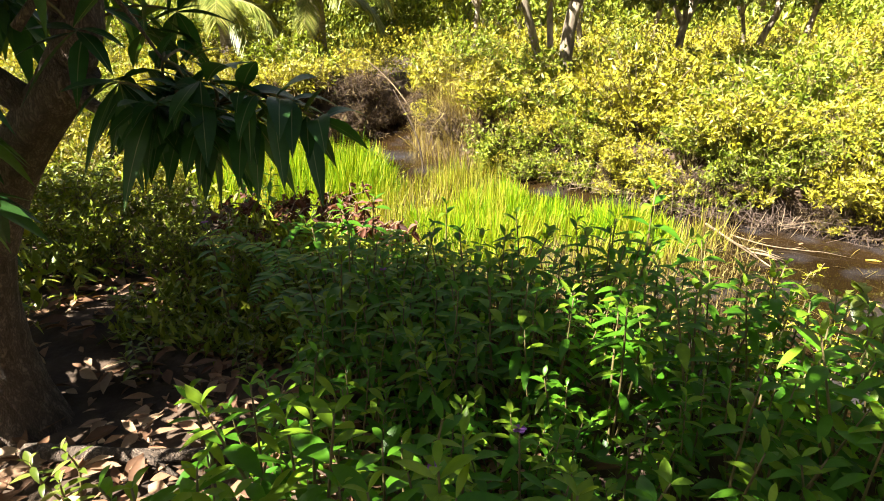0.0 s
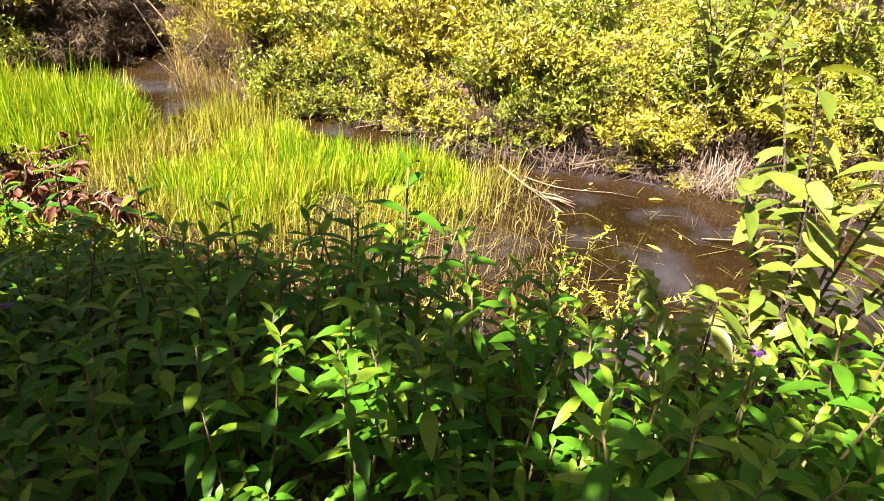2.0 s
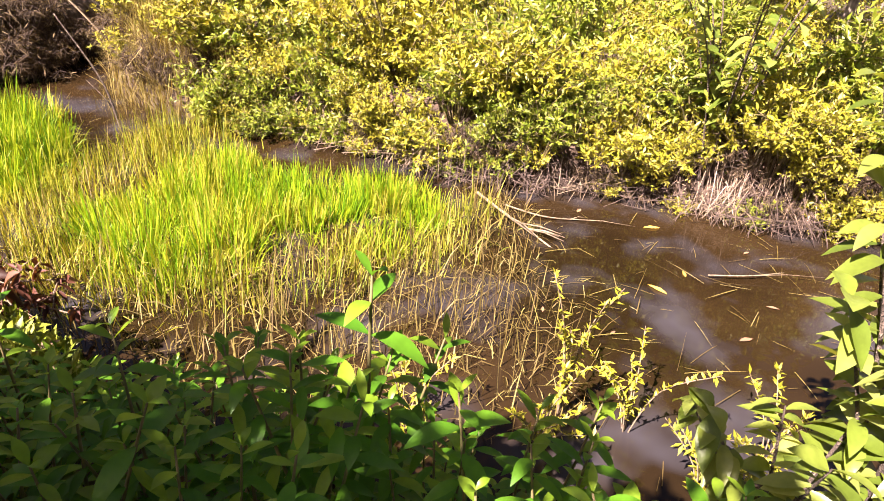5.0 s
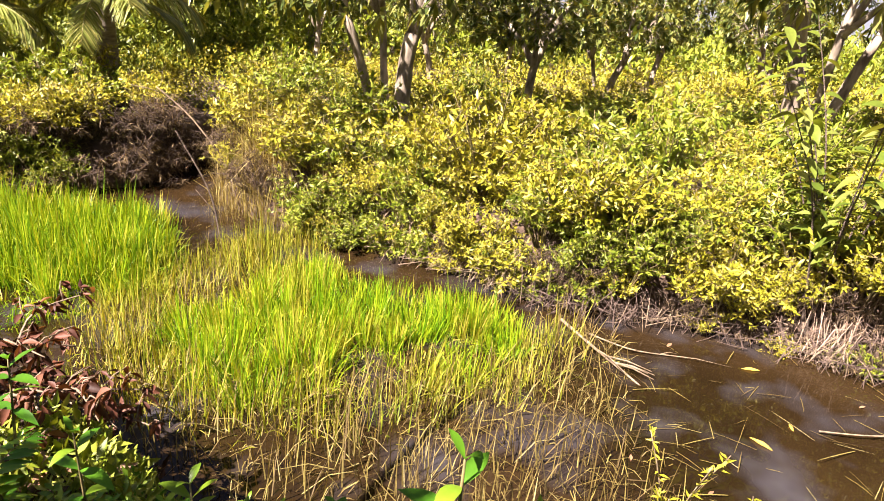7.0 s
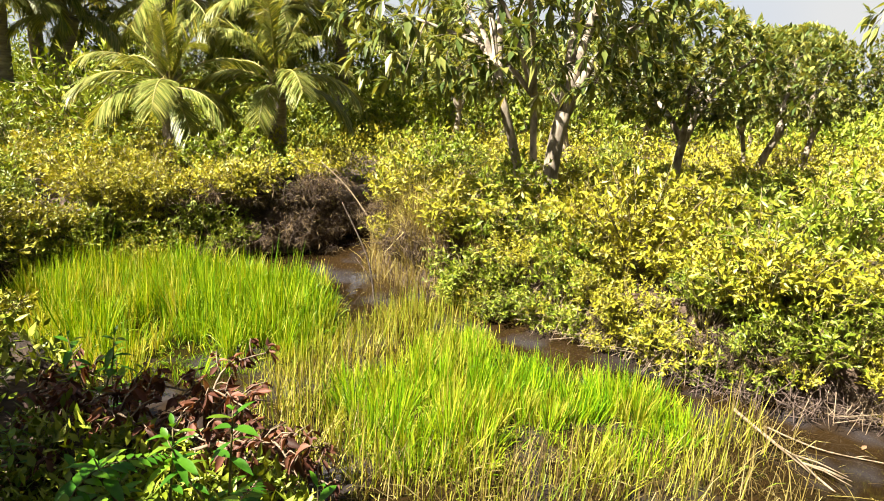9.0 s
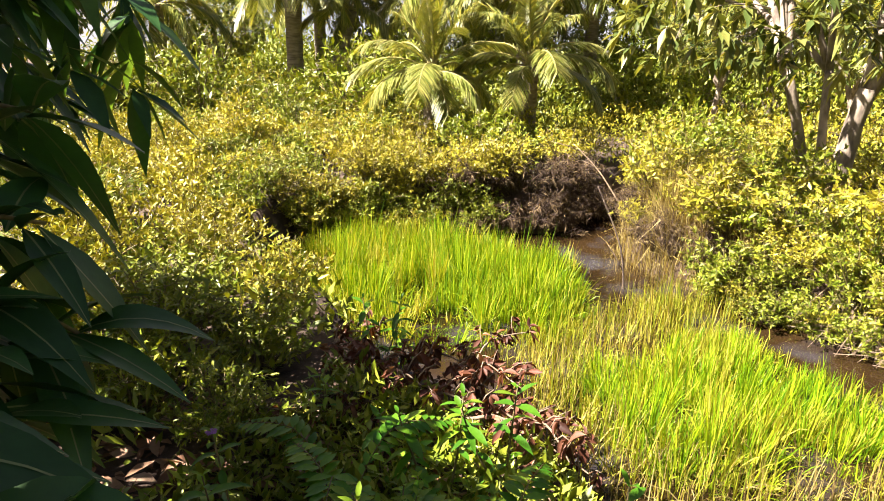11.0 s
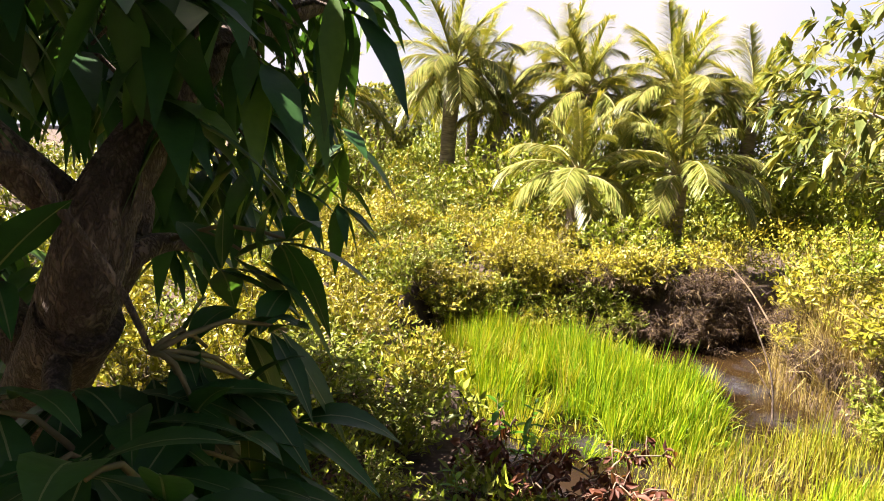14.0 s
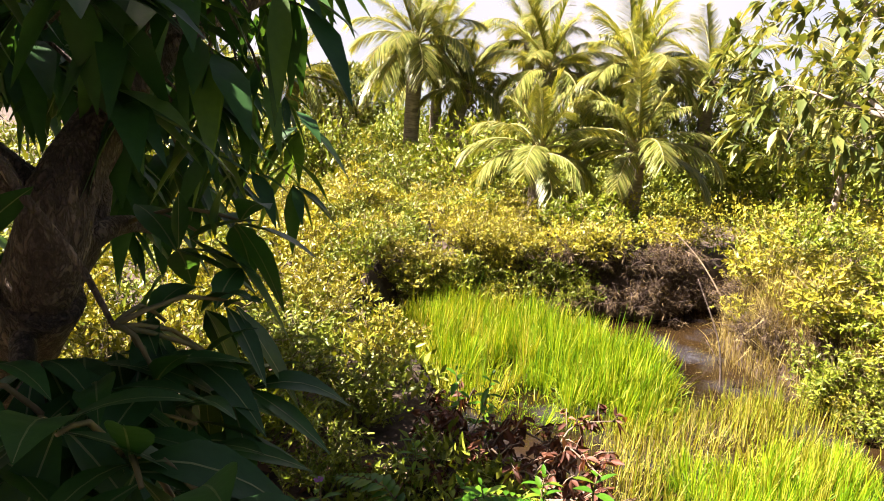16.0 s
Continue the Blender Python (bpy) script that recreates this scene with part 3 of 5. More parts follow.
scatter(yellow + green, along_far_edge(0.23, 0.0, 0.16, 1, 0.5, 8), rng, 0.6, 1.1)
scatter(yellow[:2] + green[:1], along_far_edge(0.5, -0.04, 0.06, 31, 1.2, 8), rng, 0.35, 0.62)
scatter(dry, along_far_edge(0.3, 0.0, 0.1, 8, 1.6, 9), rng, 0.35, 0.65)


def root_tangle(seed, material, label):
    """Thin dead roots and twigs that hang down a washed-out bank."""
    g = np.random.default_rng(seed)
    root = thing("root_tangle", label, "roots", "bank roots")
    st = Build()
    for i in range(30):
        x0, z0 = g.uniform(-0.28, 0.28), g.uniform(0.1, 0.4)
        x1, y1 = x0 + g.normal(0, 0.16), -g.uniform(0.03, 0.24)
        st.tube(bez([(x0, 0.1, z0), ((x0 + x1) / 2 + g.normal(0, 0.05), -0.02 + g.normal(0, 0.05), z0 * 0.75), (x1, y1, g.uniform(-0.05, 0.08))], 5), [g.uniform(0.002, 0.006) * k for k in (1, 0.95, 0.85, 0.7, 0.45)], 4)
    for i in range(14):
        p = Vector((g.uniform(-0.3, 0.3), g.uniform(-0.25, 0.05), g.uniform(0.01, 0.2)))
        d = Vector((g.normal(0, 1), g.normal(0, 0.6), g.normal(0, 0.35))) * 0.13
        st.tube([p - d, p + Vector((0, 0, g.uniform(-0.02, 0.02))), p + d], [0.004, 0.003, 0.0015], 4)
    tagged(part("root_mass", st, material, root), kind="stuff")
    return root


roots = [root_tangle(160 + i, M_DRYSTEM if i == 1 else M_ROOT, "dead brown roots and twigs hanging down the washed-out bank") for i in range(3)]
rr = np.random.default_rng(61)
for (xa, ya), (xb, yb) in zip(FAR_EDGE[12:], FAR_EDGE[13:18]):
    turn = math.degrees(math.atan2(yb - ya, xb - xa))
    for k in range(int(math.hypot(xb - xa, yb - ya) / 0.3) + 1):
        f = min(1.0, (k + 0.5) * 0.3 / math.hypot(xb - xa, yb - ya))
        c = copy_thing(roots[rr.integers(3)], pose(xa + (xb - xa) * f, ya + (yb - ya) * f, 0.0, rr.uniform(-8, 8), 0, turn + rr.uniform(-25, 25)))
        c.scale = (rr.uniform(0.8, 1.2), rr.uniform(0.6, 0.95), rr.uniform(0.5, 1.0))
for p in roots:
    drop(p)

scatter(dry, along_far_edge(0.17, -0.02, 0.25, 9, -2.4, -1.05), rng, 0.7, 0.95)
scatter(yellow + green[:1], along_far_edge(0.25, 0.0, 0.3, 12, -9, -2.0), rng, 0.8, 1.2)
scatter(yellow + yellow + green[:2], on_far_bank(34, 5.3, 9.0, 9, 17, 0.05, 9, 0.55, -8, -3.2), rng, 0.85, 1.3)
scatter(green + dry[:1], along_far_edge(0.28, -0.1, 0.06, 13, -7, -1.9), rng, 0.75, 1.05)
scatter(yellow[:2] + dry[:1], along_far_edge(0.3, 0.02, 0.2, 10, -0.6, 0.6), rng, 0.45, 0.7)
scatter(dry, along_far_edge(0.35, -0.02, 0.05, 11, -9, -2.0), rng, 0.5, 0.8)
scatter(yellow + green[:1], along_far_edge(0.2, -0.3, 0.0, 14, -9, -2.3), rng, 0.5, 0.85)
scatter(yellow[:1] + green, [(-11 + 6.6 * ((k * 0.618) % 1), 10.4 + 2.8 * k / 11, 1.0) for k in range(12)], rng, 1.8, 2.8)
scatter(green, [(-4.6, 10.6, 1.0), (-2.9, 10.3, 1.0), (-3.1, 9.9, 1.0), (-2.0, 10.6, 1.0)], rng, 1.1, 1.5)
scatter(yellow + green, along_far_edge(0.36, 0.25, 0.5, 21, 0.6, 8), rng, 0.7, 1.35)
scatter(yellow + green, on_far_bank(66, 5, 12, 13, 2, 0.3, 9, 0.62, -0.6, 8), rng, 0.8, 1.6)
scatter(yellow + green[:2], on_far_bank(34, 7.8, 11.5, 11, 3, 0.4, 9, 0.65, -8, -1.4), rng, 1.0, 1.5)
for x, y, s in [(-1.75, 4.55, 0.8), (-2.2, 4.2, 0.9), (-1.9, 3.7, 1.0), (-2.6, 3.6, 1.0), (-2.5, 4.7, 0.9), (-1.4, 3.9, 0.8), (-3.2, 4.2, 1.1), (-3.4, 3.2, 1.1), (-1.5, 3.25, 0.8), (-2.3, 3.0, 1.0), (-3.0, 5.0, 0.9), (-4.0, 4.6, 1.1), (-4.4, 3.6, 1.2), (-1.0, 3.3, 0.6)]:
    scatter((yellow[:2] + green[:1]) if x < -1.7 or y > 3.6 else green, [(x, y, s)], rng, 0.9, 1.1)
scatter(green + yellow[:1], [(0.75, 7.3, 0.7), (1.05, 7.12, 0.8), (1.35, 7.0, 0.75), (1.65, 6.82, 0.7), (1.95, 6.6, 0.7)], np.random.default_rng(18), 0.9, 1.1)
for p in yellow + green + dry:
    drop(p)


# ---- mango trees ----
def leaf_cluster(lf, tip, direction, rng, count, length, droop=0.55, far=False, few=False):
    """A whorl of long drooping leaves at the end of a twig."""
    n = count
    a = rng.uniform(0, 2 * math.pi, n)
    d = Vector(direction).normalized()
    s = d.orthogonal().normalized()
    t = d.cross(s)
    spread = rng.uniform(0.4, 1.3, n)
    D = np.array([np.array(d * 0.5 + s * (math.cos(q) * k) + t * (math.sin(q) * k)) for q, k in zip(a, spread)])
    D[:, 2] -= rng.uniform(-0.3, 0.45, n)
    P = np.array([tip - d * (rng.uniform(0, 0.08)) for _ in range(n)])
    L = length * rng.uniform(0.6, 1.2, n)
    if far:
        D[:, 2] -= 0.1
        lf.diamonds(P, D, L, L * rng.uniform(0.16, 0.22, n), None, 0.3)
    else:
        lf.blades(P, D, L, L * rng.uniform(0.14, 0.19, n), rng.uniform(0.12, droop, n), LEAF_FEW if few else LANCE, 0.25)


def mango_tree(label, seed, height, spread, stems, clusters, low, leaf=0.17, per=11, name="mango_tree", bark=None, girth=1.0, lean=0.5, far=True, lines=None, shift=0.0):
    rng = np.random.default_rng(seed)
    root = thing(name, label, "tree", "orchard trees")
    lf = Build()
    ends = []
    for k in range(stems):
        a = 2 * math.pi * k / stems + rng.uniform(-0.5, 0.5)
        r = (0.1 if stems > 1 else 0.0)
        bx, by = math.cos(a) * r, math.sin(a) * r
        fork_h = height * rng.uniform(0.3, 0.42)
        fx, fy = bx + math.cos(a) * lean * rng.uniform(0.3, 0.8), by + math.sin(a) * lean * rng.uniform(0.3, 0.8)
        g = girth * (1.0 if k == 0 else rng.uniform(0.55, 0.8))
        tr = Build()
        if lines:
            g = girth * lines[k][1]
            fx, fy, fork_h = lines[k][0][-1]
        line = bez(lines[k][0], 7) if lines else bez([(bx, by, -0.15), (bx + (fx - bx) * 0.3, by + (fy - by) * 0.35, fork_h * 0.5), (fx, fy, fork_h)], 7)
        tr.tube(line, [0.12 * g, 0.1 * g, 0.09 * g, 0.085 * g, 0.08 * g, 0.078 * g, 0.075 * g], 10, 0.12, rng)
        part("trunk", tr, bark or M_BARK_PALE, root)
        for b_ in range(4):
            aa = a + rng.uniform(-1.6, 1.6) if stems > 1 else 2 * math.pi * b_ / 4 + rng.uniform(-0.5, 0.5)
            rr = spread * rng.uniform(0.45, 0.85)
            end = Vector((fx + math.cos(aa) * rr, fy + math.sin(aa) * rr, height * rng.uniform(0.6, 0.98)))
            mid = Vector((fx + math.cos(aa) * rr * 0.35, fy + math.sin(aa) * rr * 0.35, fork_h + (end.z - fork_h) * 0.55))
            limb = Build()
            l2 = bez([line[-1] - Vector((0, 0, 0.06)), mid, end], 8)
            limb.tube(l2, [0.062 * g * (1 - 0.11 * i) + 0.006 for i in range(8)], 7, 0.1, rng)
            part("limb", limb, bark or M_BARK_PALE, root)
            ends += [l2[3], l2[4], l2[5], l2[6], l2[7]]
    tw = Build()
    for c in range(clusters):
        d = Vector(unit(rng, 1)[0])
        q = Vector((d.x * spread, d.y * spread, low + (height - low) * (0.5 + 0.52 * d.z)))
        q.x *= rng.uniform(0.75, 1.05)
        q.y *= rng.uniform(0.75, 1.05)
        if math.hypot(q.x, q.y) < 0.6 * spread and q.z < low + 0.28 * (height - low):
            continue
        q.x += shift * (1.0 - 0.6 * (q.z - low) / (height - low))
        q = q * 1.0 if rng.random() < 0.7 else Vector((q.x * 0.6, q.y * 0.6, q.z))
        s = min(ends, key=lambda e_: (e_ - q).length)
        if rng.random() < 0.4 and (s - q).length < 0.8:
            tw.tube(bez([s, s.lerp(q, 0.5) + Vector((0, 0, 0.06)), q], 4), [0.009, 0.007, 0.005, 0.003], 4)
        leaf_cluster(lf, q, (q - Vector((0, 0, (low + height) * 0.5))), rng, per, leaf, 0.4, far, True)
    tagged(part("branchwork", tw, bark or M_BARK_PALE, root), kind="stuff")
    part("foliage", lf, M_MANGO_SUNLIT, root)
    return root


def place(ob, x, y, rz=0.0, s=1.0, z=None):
    ob.matrix_basis = pose(x, y, 0.48 if z is None else z, 0, 0, rz) @ Matrix.Diagonal((s, s, s, 1))
    return ob


def copied(ob, x, y, rz, s):
    c = copy_thing(ob, pose(x, y, 0.48, 0, 0, rz))
    c.scale = (s, s, s)
    return c


t1 = place(mango_tree("three-stemmed mango tree with pale bark and drooping leaves", 31, 3.5, 1.8, 3, 520, 1.25, 0.18, far=False, shift=-0.7, lines=[([(0.04, 0, -0.15), (0.1, 0.02, 0.5), (0.14, 0.05, 1.0), (0.19, 0.08, 1.3)], 1.0), ([(-0.05, 0, -0.15), (-0.2, -0.03, 0.5), (-0.33, -0.08, 1.0), (-0.5, -0.15, 1.5)], 0.62), ([(-0.03, 0.06, -0.15), (-0.06, 0.1, 0.5), (-0.1, 0.2, 1.0), (-0.12, 0.35, 1.5)], 0.5)]), 1.36, 8.6, 0)
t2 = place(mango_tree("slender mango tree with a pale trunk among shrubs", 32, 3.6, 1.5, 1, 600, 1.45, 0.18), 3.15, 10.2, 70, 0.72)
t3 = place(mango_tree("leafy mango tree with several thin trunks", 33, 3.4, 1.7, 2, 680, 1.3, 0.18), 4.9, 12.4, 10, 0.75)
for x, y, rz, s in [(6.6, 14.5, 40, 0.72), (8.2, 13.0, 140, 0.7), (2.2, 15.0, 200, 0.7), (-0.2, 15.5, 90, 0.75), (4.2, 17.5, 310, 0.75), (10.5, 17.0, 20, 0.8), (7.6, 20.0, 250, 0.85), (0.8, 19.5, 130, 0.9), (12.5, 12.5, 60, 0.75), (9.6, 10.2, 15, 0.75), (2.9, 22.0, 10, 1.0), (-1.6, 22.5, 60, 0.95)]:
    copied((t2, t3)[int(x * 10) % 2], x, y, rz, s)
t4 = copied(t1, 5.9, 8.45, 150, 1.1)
# The four at y 0 or less are unseen, added for shade and reflections.
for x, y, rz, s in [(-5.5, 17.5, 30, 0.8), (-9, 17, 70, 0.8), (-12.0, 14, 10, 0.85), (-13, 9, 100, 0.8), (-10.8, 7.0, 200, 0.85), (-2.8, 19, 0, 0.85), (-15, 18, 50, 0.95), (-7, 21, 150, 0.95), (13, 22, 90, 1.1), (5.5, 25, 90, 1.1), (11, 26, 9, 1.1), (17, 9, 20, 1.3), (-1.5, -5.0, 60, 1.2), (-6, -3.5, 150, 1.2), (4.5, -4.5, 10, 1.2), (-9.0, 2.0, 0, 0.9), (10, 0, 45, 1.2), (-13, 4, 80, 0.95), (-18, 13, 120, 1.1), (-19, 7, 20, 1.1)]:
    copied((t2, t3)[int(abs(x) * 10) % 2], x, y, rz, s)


# ---- coconut palms ----
def frond_mesh(seed, rise, bend, length, pairs, leaf):
    """A frond whose stalk leaves the crown at rise degrees and bends down by bend degrees; its leaflets hang."""
    rng = np.random.default_rng(seed)
    k = 16
    line = [Vector((0, 0, 0))]
    for i in range(k - 1):
        a = radians(rise - bend * ((i + 0.5) / (k - 1)) ** 1.4)
        line.append(line[-1] + Vector((math.cos(a), 0, math.sin(a))) * (length / (k - 1)))
    lf = Build()
    P, D, L, W = [], [], [], []
    for i in range(pairs):
        u = 0.16 + 0.84 * i / (pairs - 1)
        s = min(u, 0.999) * (k - 1)
        q = int(s)
        p = line[q].lerp(line[q + 1], s - q)
        d = (line[q + 1] - line[q]).normalized()
        ll = leaf * (0.45 + 1.0 * math.sin(math.pi * min(1, u * 0.92 + 0.04)) ** 0.7) * rng.uniform(0.85, 1.1)
        n_ = d.cross(Vector((0, 1, 0)))
        for sg in (-1, 1):
            P.append(p)
            D.append(d * 1.15 + Vector((0, sg, 0)) - n_ * rng.uniform(-0.25, 0.5))
            L.append(ll)
            W.append(0.017 * rng.uniform(0.8, 1.2))
    n = len(P)
    lf.blades(np.array(P), np.array(D), np.array(L), np.array(W), rng.uniform(0.1, 0.5, n), (0.7, 1.0, 0.75, 0.05), None)
    ra = Build()
    ra.tube(line, [0.03 * (1 - i / k) + 0.004 for i in range(k)], 5)
    return lf.mesh("leaflets", M_PALM), ra.mesh("rachis", M_RACHIS)


FRONDS = [(r_, frond_mesh(60 + i, r_, b_, 2.6, 100, 0.55)) for i, (r_, b_) in enumerate([(86, 22), (76, 34), (67, 48), (60, 62), (45, 75), (28, 85), (8, 80), (-20, 55)])]


def palm(label, x, y, trunk, count, size, seed, girth=0.14, lean=(0, 0), drop_by=105, rise=88):
    rng = np.random.default_rng(seed)
    root = thing("coconut_palm", label, "palm tree", "coconut palms")
    root.matrix_basis = pose(x, y, 0.48)
    top = Vector((lean[0], lean[1], trunk))
    tr = Build()
    k = 14
    line = bez([(0, 0, -0.2), (lean[0] * 0.3, lean[1] * 0.3, trunk * 0.5), top], k)
    tr.tube(line, [girth * (1.5 - 0.5 * min(1, i / 4) + 0.05 * (i % 2)) for i in range(k)], 10, 0.06, rng)
    part("trunk", tr, M_PALM_TRUNK, root)
    for i in range(count):
        a = 137.5 * i + rng.uniform(-15, 15)
        q = i / count
        el = rise - drop_by * q + rng.uniform(-6, 6)
        leafy, rach = min(FRONDS, key=lambda f_: abs(f_[0] - el))[1]
        f = new("frond", leafy)
        f.parent = root
        s = size * rng.uniform(0.85, 1.1)
        f.matrix_basis = Matrix.Translation(top) @ pose(0, 0, 0, rng.uniform(-8, 8), rng.uniform(-6, 6), a) @ Matrix.Diagonal((s, s, s, 1))
        r_ = new("rachis", rach)
        r_.parent = f
    return root


palm("young coconut palm with arching sunlit fronds", -3.65, 10.1, 1.3, 20, 0.46, 71, 0.14, drop_by=110, rise=90)
palm("young coconut palm with pale arching fronds", -2.5, 11.0, 1.4, 18, 0.5, 72, 0.14, drop_by=100, rise=90)
palm("tall coconut palm with a bare grey trunk", -8.4, 12.75, 3.3, 24, 0.66, 73, 0.17, (0.05, 0.0), 130)
palm("coconut palm with a bare grey trunk", -7.75, 13.2, 2.4, 16, 0.5, 74, 0.14, (0.3, 0.3), 110)
palm("coconut palm rising behind the thicket", -6.1, 14.6, 2.9, 26, 0.62, 75, 0.15, (0.1, 0), 115)
palm("coconut palm rising behind the thicket", -3.9, 14.6, 2.8, 26, 0.6, 76, 0.15, (-0.1, 0.2), 115)
palm("coconut palm rising behind the thicket", -3.0, 16.5, 2.9, 22, 0.65, 77, 0.15)
palm("coconut palm with drooping sunlit fronds", -11.6, 12.0, 2.5, 20, 0.62, 78, 0.15, (0, 0), 120)
palm("coconut palm rising behind the thicket", -7.6, 16.5, 3.8, 22, 0.7, 79, 0.15)
palm("coconut palm rising behind the thicket", -5.2, 17.5, 3.4, 22, 0.75, 81, 0.15)
palm("coconut palm rising behind the thicket", -10.2, 16.0, 3.4, 22, 0.72, 82, 0.15)
palm("coconut palm rising behind the thicket", -0.8, 20.5, 2.6, 18, 0.9, 80, 0.15)


# ---- the near mango tree ----
def near_mango():
    rng = np.random.default_rng(91)
    root = thing("mango_tree", "leaning mango tree with rough grey-brown bark, leaves coloured dark for shade", "tree")
    tr = Build()
    line = bez([(-0.87, 2.0, 0.3), (-0.92, 2.02, 0.75), (-0.86, 2.0, 1.12), (-0.7, 1.98, 1.42), (-0.52, 1.98, 1.65), (-0.33, 1.98, 1.84)], 14)
    tr.tube(line, [0.21, 0.15, 0.115, 0.1, 0.092, 0.087, 0.083, 0.08, 0.077, 0.075, 0.073, 0.072, 0.072, 0.07], 14, 0.14, rng)
    part("trunk", tr, M_BARK, root)
    limbs = [
        ([(-0.4, 1.98, 1.78), (-0.29, 1.98, 1.93), (-0.28, 2.0, 2.02), (-0.31, 2.08, 2.13), (-0.38, 2.2, 2.24), (-0.47, 2.36, 2.35), (-0.55, 2.6, 2.47), (-0.5, 3.0, 2.7), (-0.3, 3.4, 3.1)], 0.066),
        ([(-0.4, 1.98, 1.78), (-0.44, 2.1, 1.9), (-0.52, 2.18, 2.1), (-0.85, 2.4, 2.6), (-1.2, 2.6, 3.1)], 0.045),
        ([(-0.38, 1.98, 1.8), (-0.34, 2.06, 1.92), (-0.38, 2.16, 1.94), (-0.44, 2.28, 1.9)], 0.035),
        ([(-0.36, 1.96, 1.79), (-0.22, 1.9, 1.72), (-0.06, 1.88, 1.72), (0.13, 1.88, 1.75)], 0.024),
        ([(-0.45, 2.0, 1.66), (-0.8, 1.75, 2.1), (-1.2, 1.4, 2.6), (-1.5, 1.0, 3.3)], 0.05),
        ([(-0.33, 1.99, 2.0), (-0.5, 1.5, 2.5), (-0.4, 0.9, 3.0), (0.2, 0.5, 3.3)], 0.04),
        ([(-0.3, 1.75, 1.95), (-0.18, 1.8, 2.09), (-0.15, 1.86, 2.1), (-0.13, 1.89, 2.04), (-0.1, 1.94, 1.95), (-0.06, 1.97, 1.85)], 0.013),
    ]
    tips = []
    for pts, r in limbs:
        lb = Build()
        l2 = bez(pts, 14)
        lb.tube(l2, [r * (1 - 0.055 * i) for i in range(14)], 10, 0.12, rng)
        part("limb", lb, M_BARK, root)
        tips.append(l2)
    leaf_count = 0

    def big_leaf(p, d, length, droop, wide=0.125):
        lf = Build()
        up = unit(rng, 1)[0] * 0.35 + np.array([0, 0, 1.0])
        lf.blades([tuple(p)], [tuple(d)], [length], [length * wide], [droop], LANCE_LONG, 0.22, [tuple(up)])
        for o in (0.0011, -0.0011):
            lf.blades([tuple(np.array(p) + up * o)], [tuple(d)], [length], [0.0016], [droop], (1.0, 1.0, 0.9, 0.8, 0.7, 0.5, 0.2), None, [tuple(up)])
        me = lf.mesh("leaf", M_MANGO_SHADED)
        me.materials.append(M_RIB)
        first = len(me.polygons) - 12
        for k_ in range(first, len(me.polygons)):
            me.polygons[k_].material_index = 1
        part("leaf", me, M_MANGO_SHADED, root)

    tw = Build()
    for c in [(-0.15, 2.26, 1.97), (-0.23, 2.22, 1.94), (-0.11, 2.08, 1.82), (-0.08, 2.21, 1.83), (-0.07, 2.16, 1.73), (-0.01, 2.01, 1.76), (0.01, 2.06, 1.68), (0.0, 1.92, 1.77), (-0.09, 1.87, 1.8), (0.02, 1.8, 1.76), (-0.07, 1.77, 1.82), (-0.2, 1.8, 1.97), (0.09, 1.9, 1.7), (0.06, 2.08, 1.62), (-0.02, 2.2, 1.68), (0.16, 1.8, 1.82), (0.26, 1.84, 1.78), (0.34, 1.88, 1.76), (0.24, 1.9, 1.7), (0.14, 1.82, 1.7), (0.4, 1.93, 1.7), (0.02, 1.76, 1.76), (0.06, 1.86, 1.7), (-0.1, 1.95, 1.74), (-0.12, 2.05, 1.74), (-0.02, 1.9, 1.7)]:
        c = Vector(c)
        d = (c - Vector((-0.2, 1.98, 1.8))).normalized()
        hub = min((p for l2 in tips[2:] for p in l2), key=lambda e_: (e_ - c).length)
        tw.tube(bez([hub, (c + hub) * 0.5 + Vector((0, 0, 0.03)), c], 5), [0.005, 0.0045, 0.004, 0.0035, 0.003], 6)
        s = d.orthogonal().normalized()
        t = d.cross(s)
        for k in range(7):
            a = k * 2.4
            e = d * 0.4 + (s * math.cos(a) + t * math.sin(a)) * rng.uniform(0.6, 1.1)
            e.z -= rng.uniform(0.0, 0.5)
            big_leaf(c - d * rng.uniform(0, 0.07), e, rng.uniform(0.14, 0.21), rng.uniform(0.15, 0.6), rng.uniform(0.135, 0.18))
    tagged(part("branchwork", tw, M_STEM, root), kind="stuff")
    crown, twigs = Build(), Build()

    def sunny(q):
        """True where a cluster would shade the sapling or the open water."""
        if q.x + 0.7 * (q.z - 1.1) > 2.3 and q.y + 0.43 * (q.z - 1.1) > 1.85:
            return True
        if -1.0 < q.x + 0.7 * (q.z - 0.5) < 0.5 and 0.6 < q.y + 0.43 * (q.z - 0.5) < 2.3 and rng.random() < 0.8:
            return True
        return q.y + 0.43 * q.z > 3.6 and q.x + 0.7 * q.z > 0.2

    for c in range(430):
        a, r = rng.uniform(0, 2 * math.pi), math.sqrt(rng.uniform(0, 1))
        q = Vector((-0.85 + math.cos(a) * r * 1.6, 1.5 + math.sin(a) * r * 1.9, 2.15 + 1.5 * rng.uniform(0, 1)))
        if q.x > -0.15 and q.y > 1.2 and q.z < 2.5 + 0.8 * (q.x + 0.15):
            continue
        if q.x > 0.1 and q.y > 1.6:
            continue
        if (q - Vector((0.95, 1.0, 2.0))).length < 0.8 or sunny(q):
            continue
        s = min((p for l2 in tips for p in l2[3:]), key=lambda e_: (e_ - q).length)
        if (s - q).length < 0.7:
            twigs.tube(bez([s, s.lerp(q, 0.5) + Vector((0, 0, 0.05)), q], 4), [0.008, 0.006, 0.005, 0.003], 5)
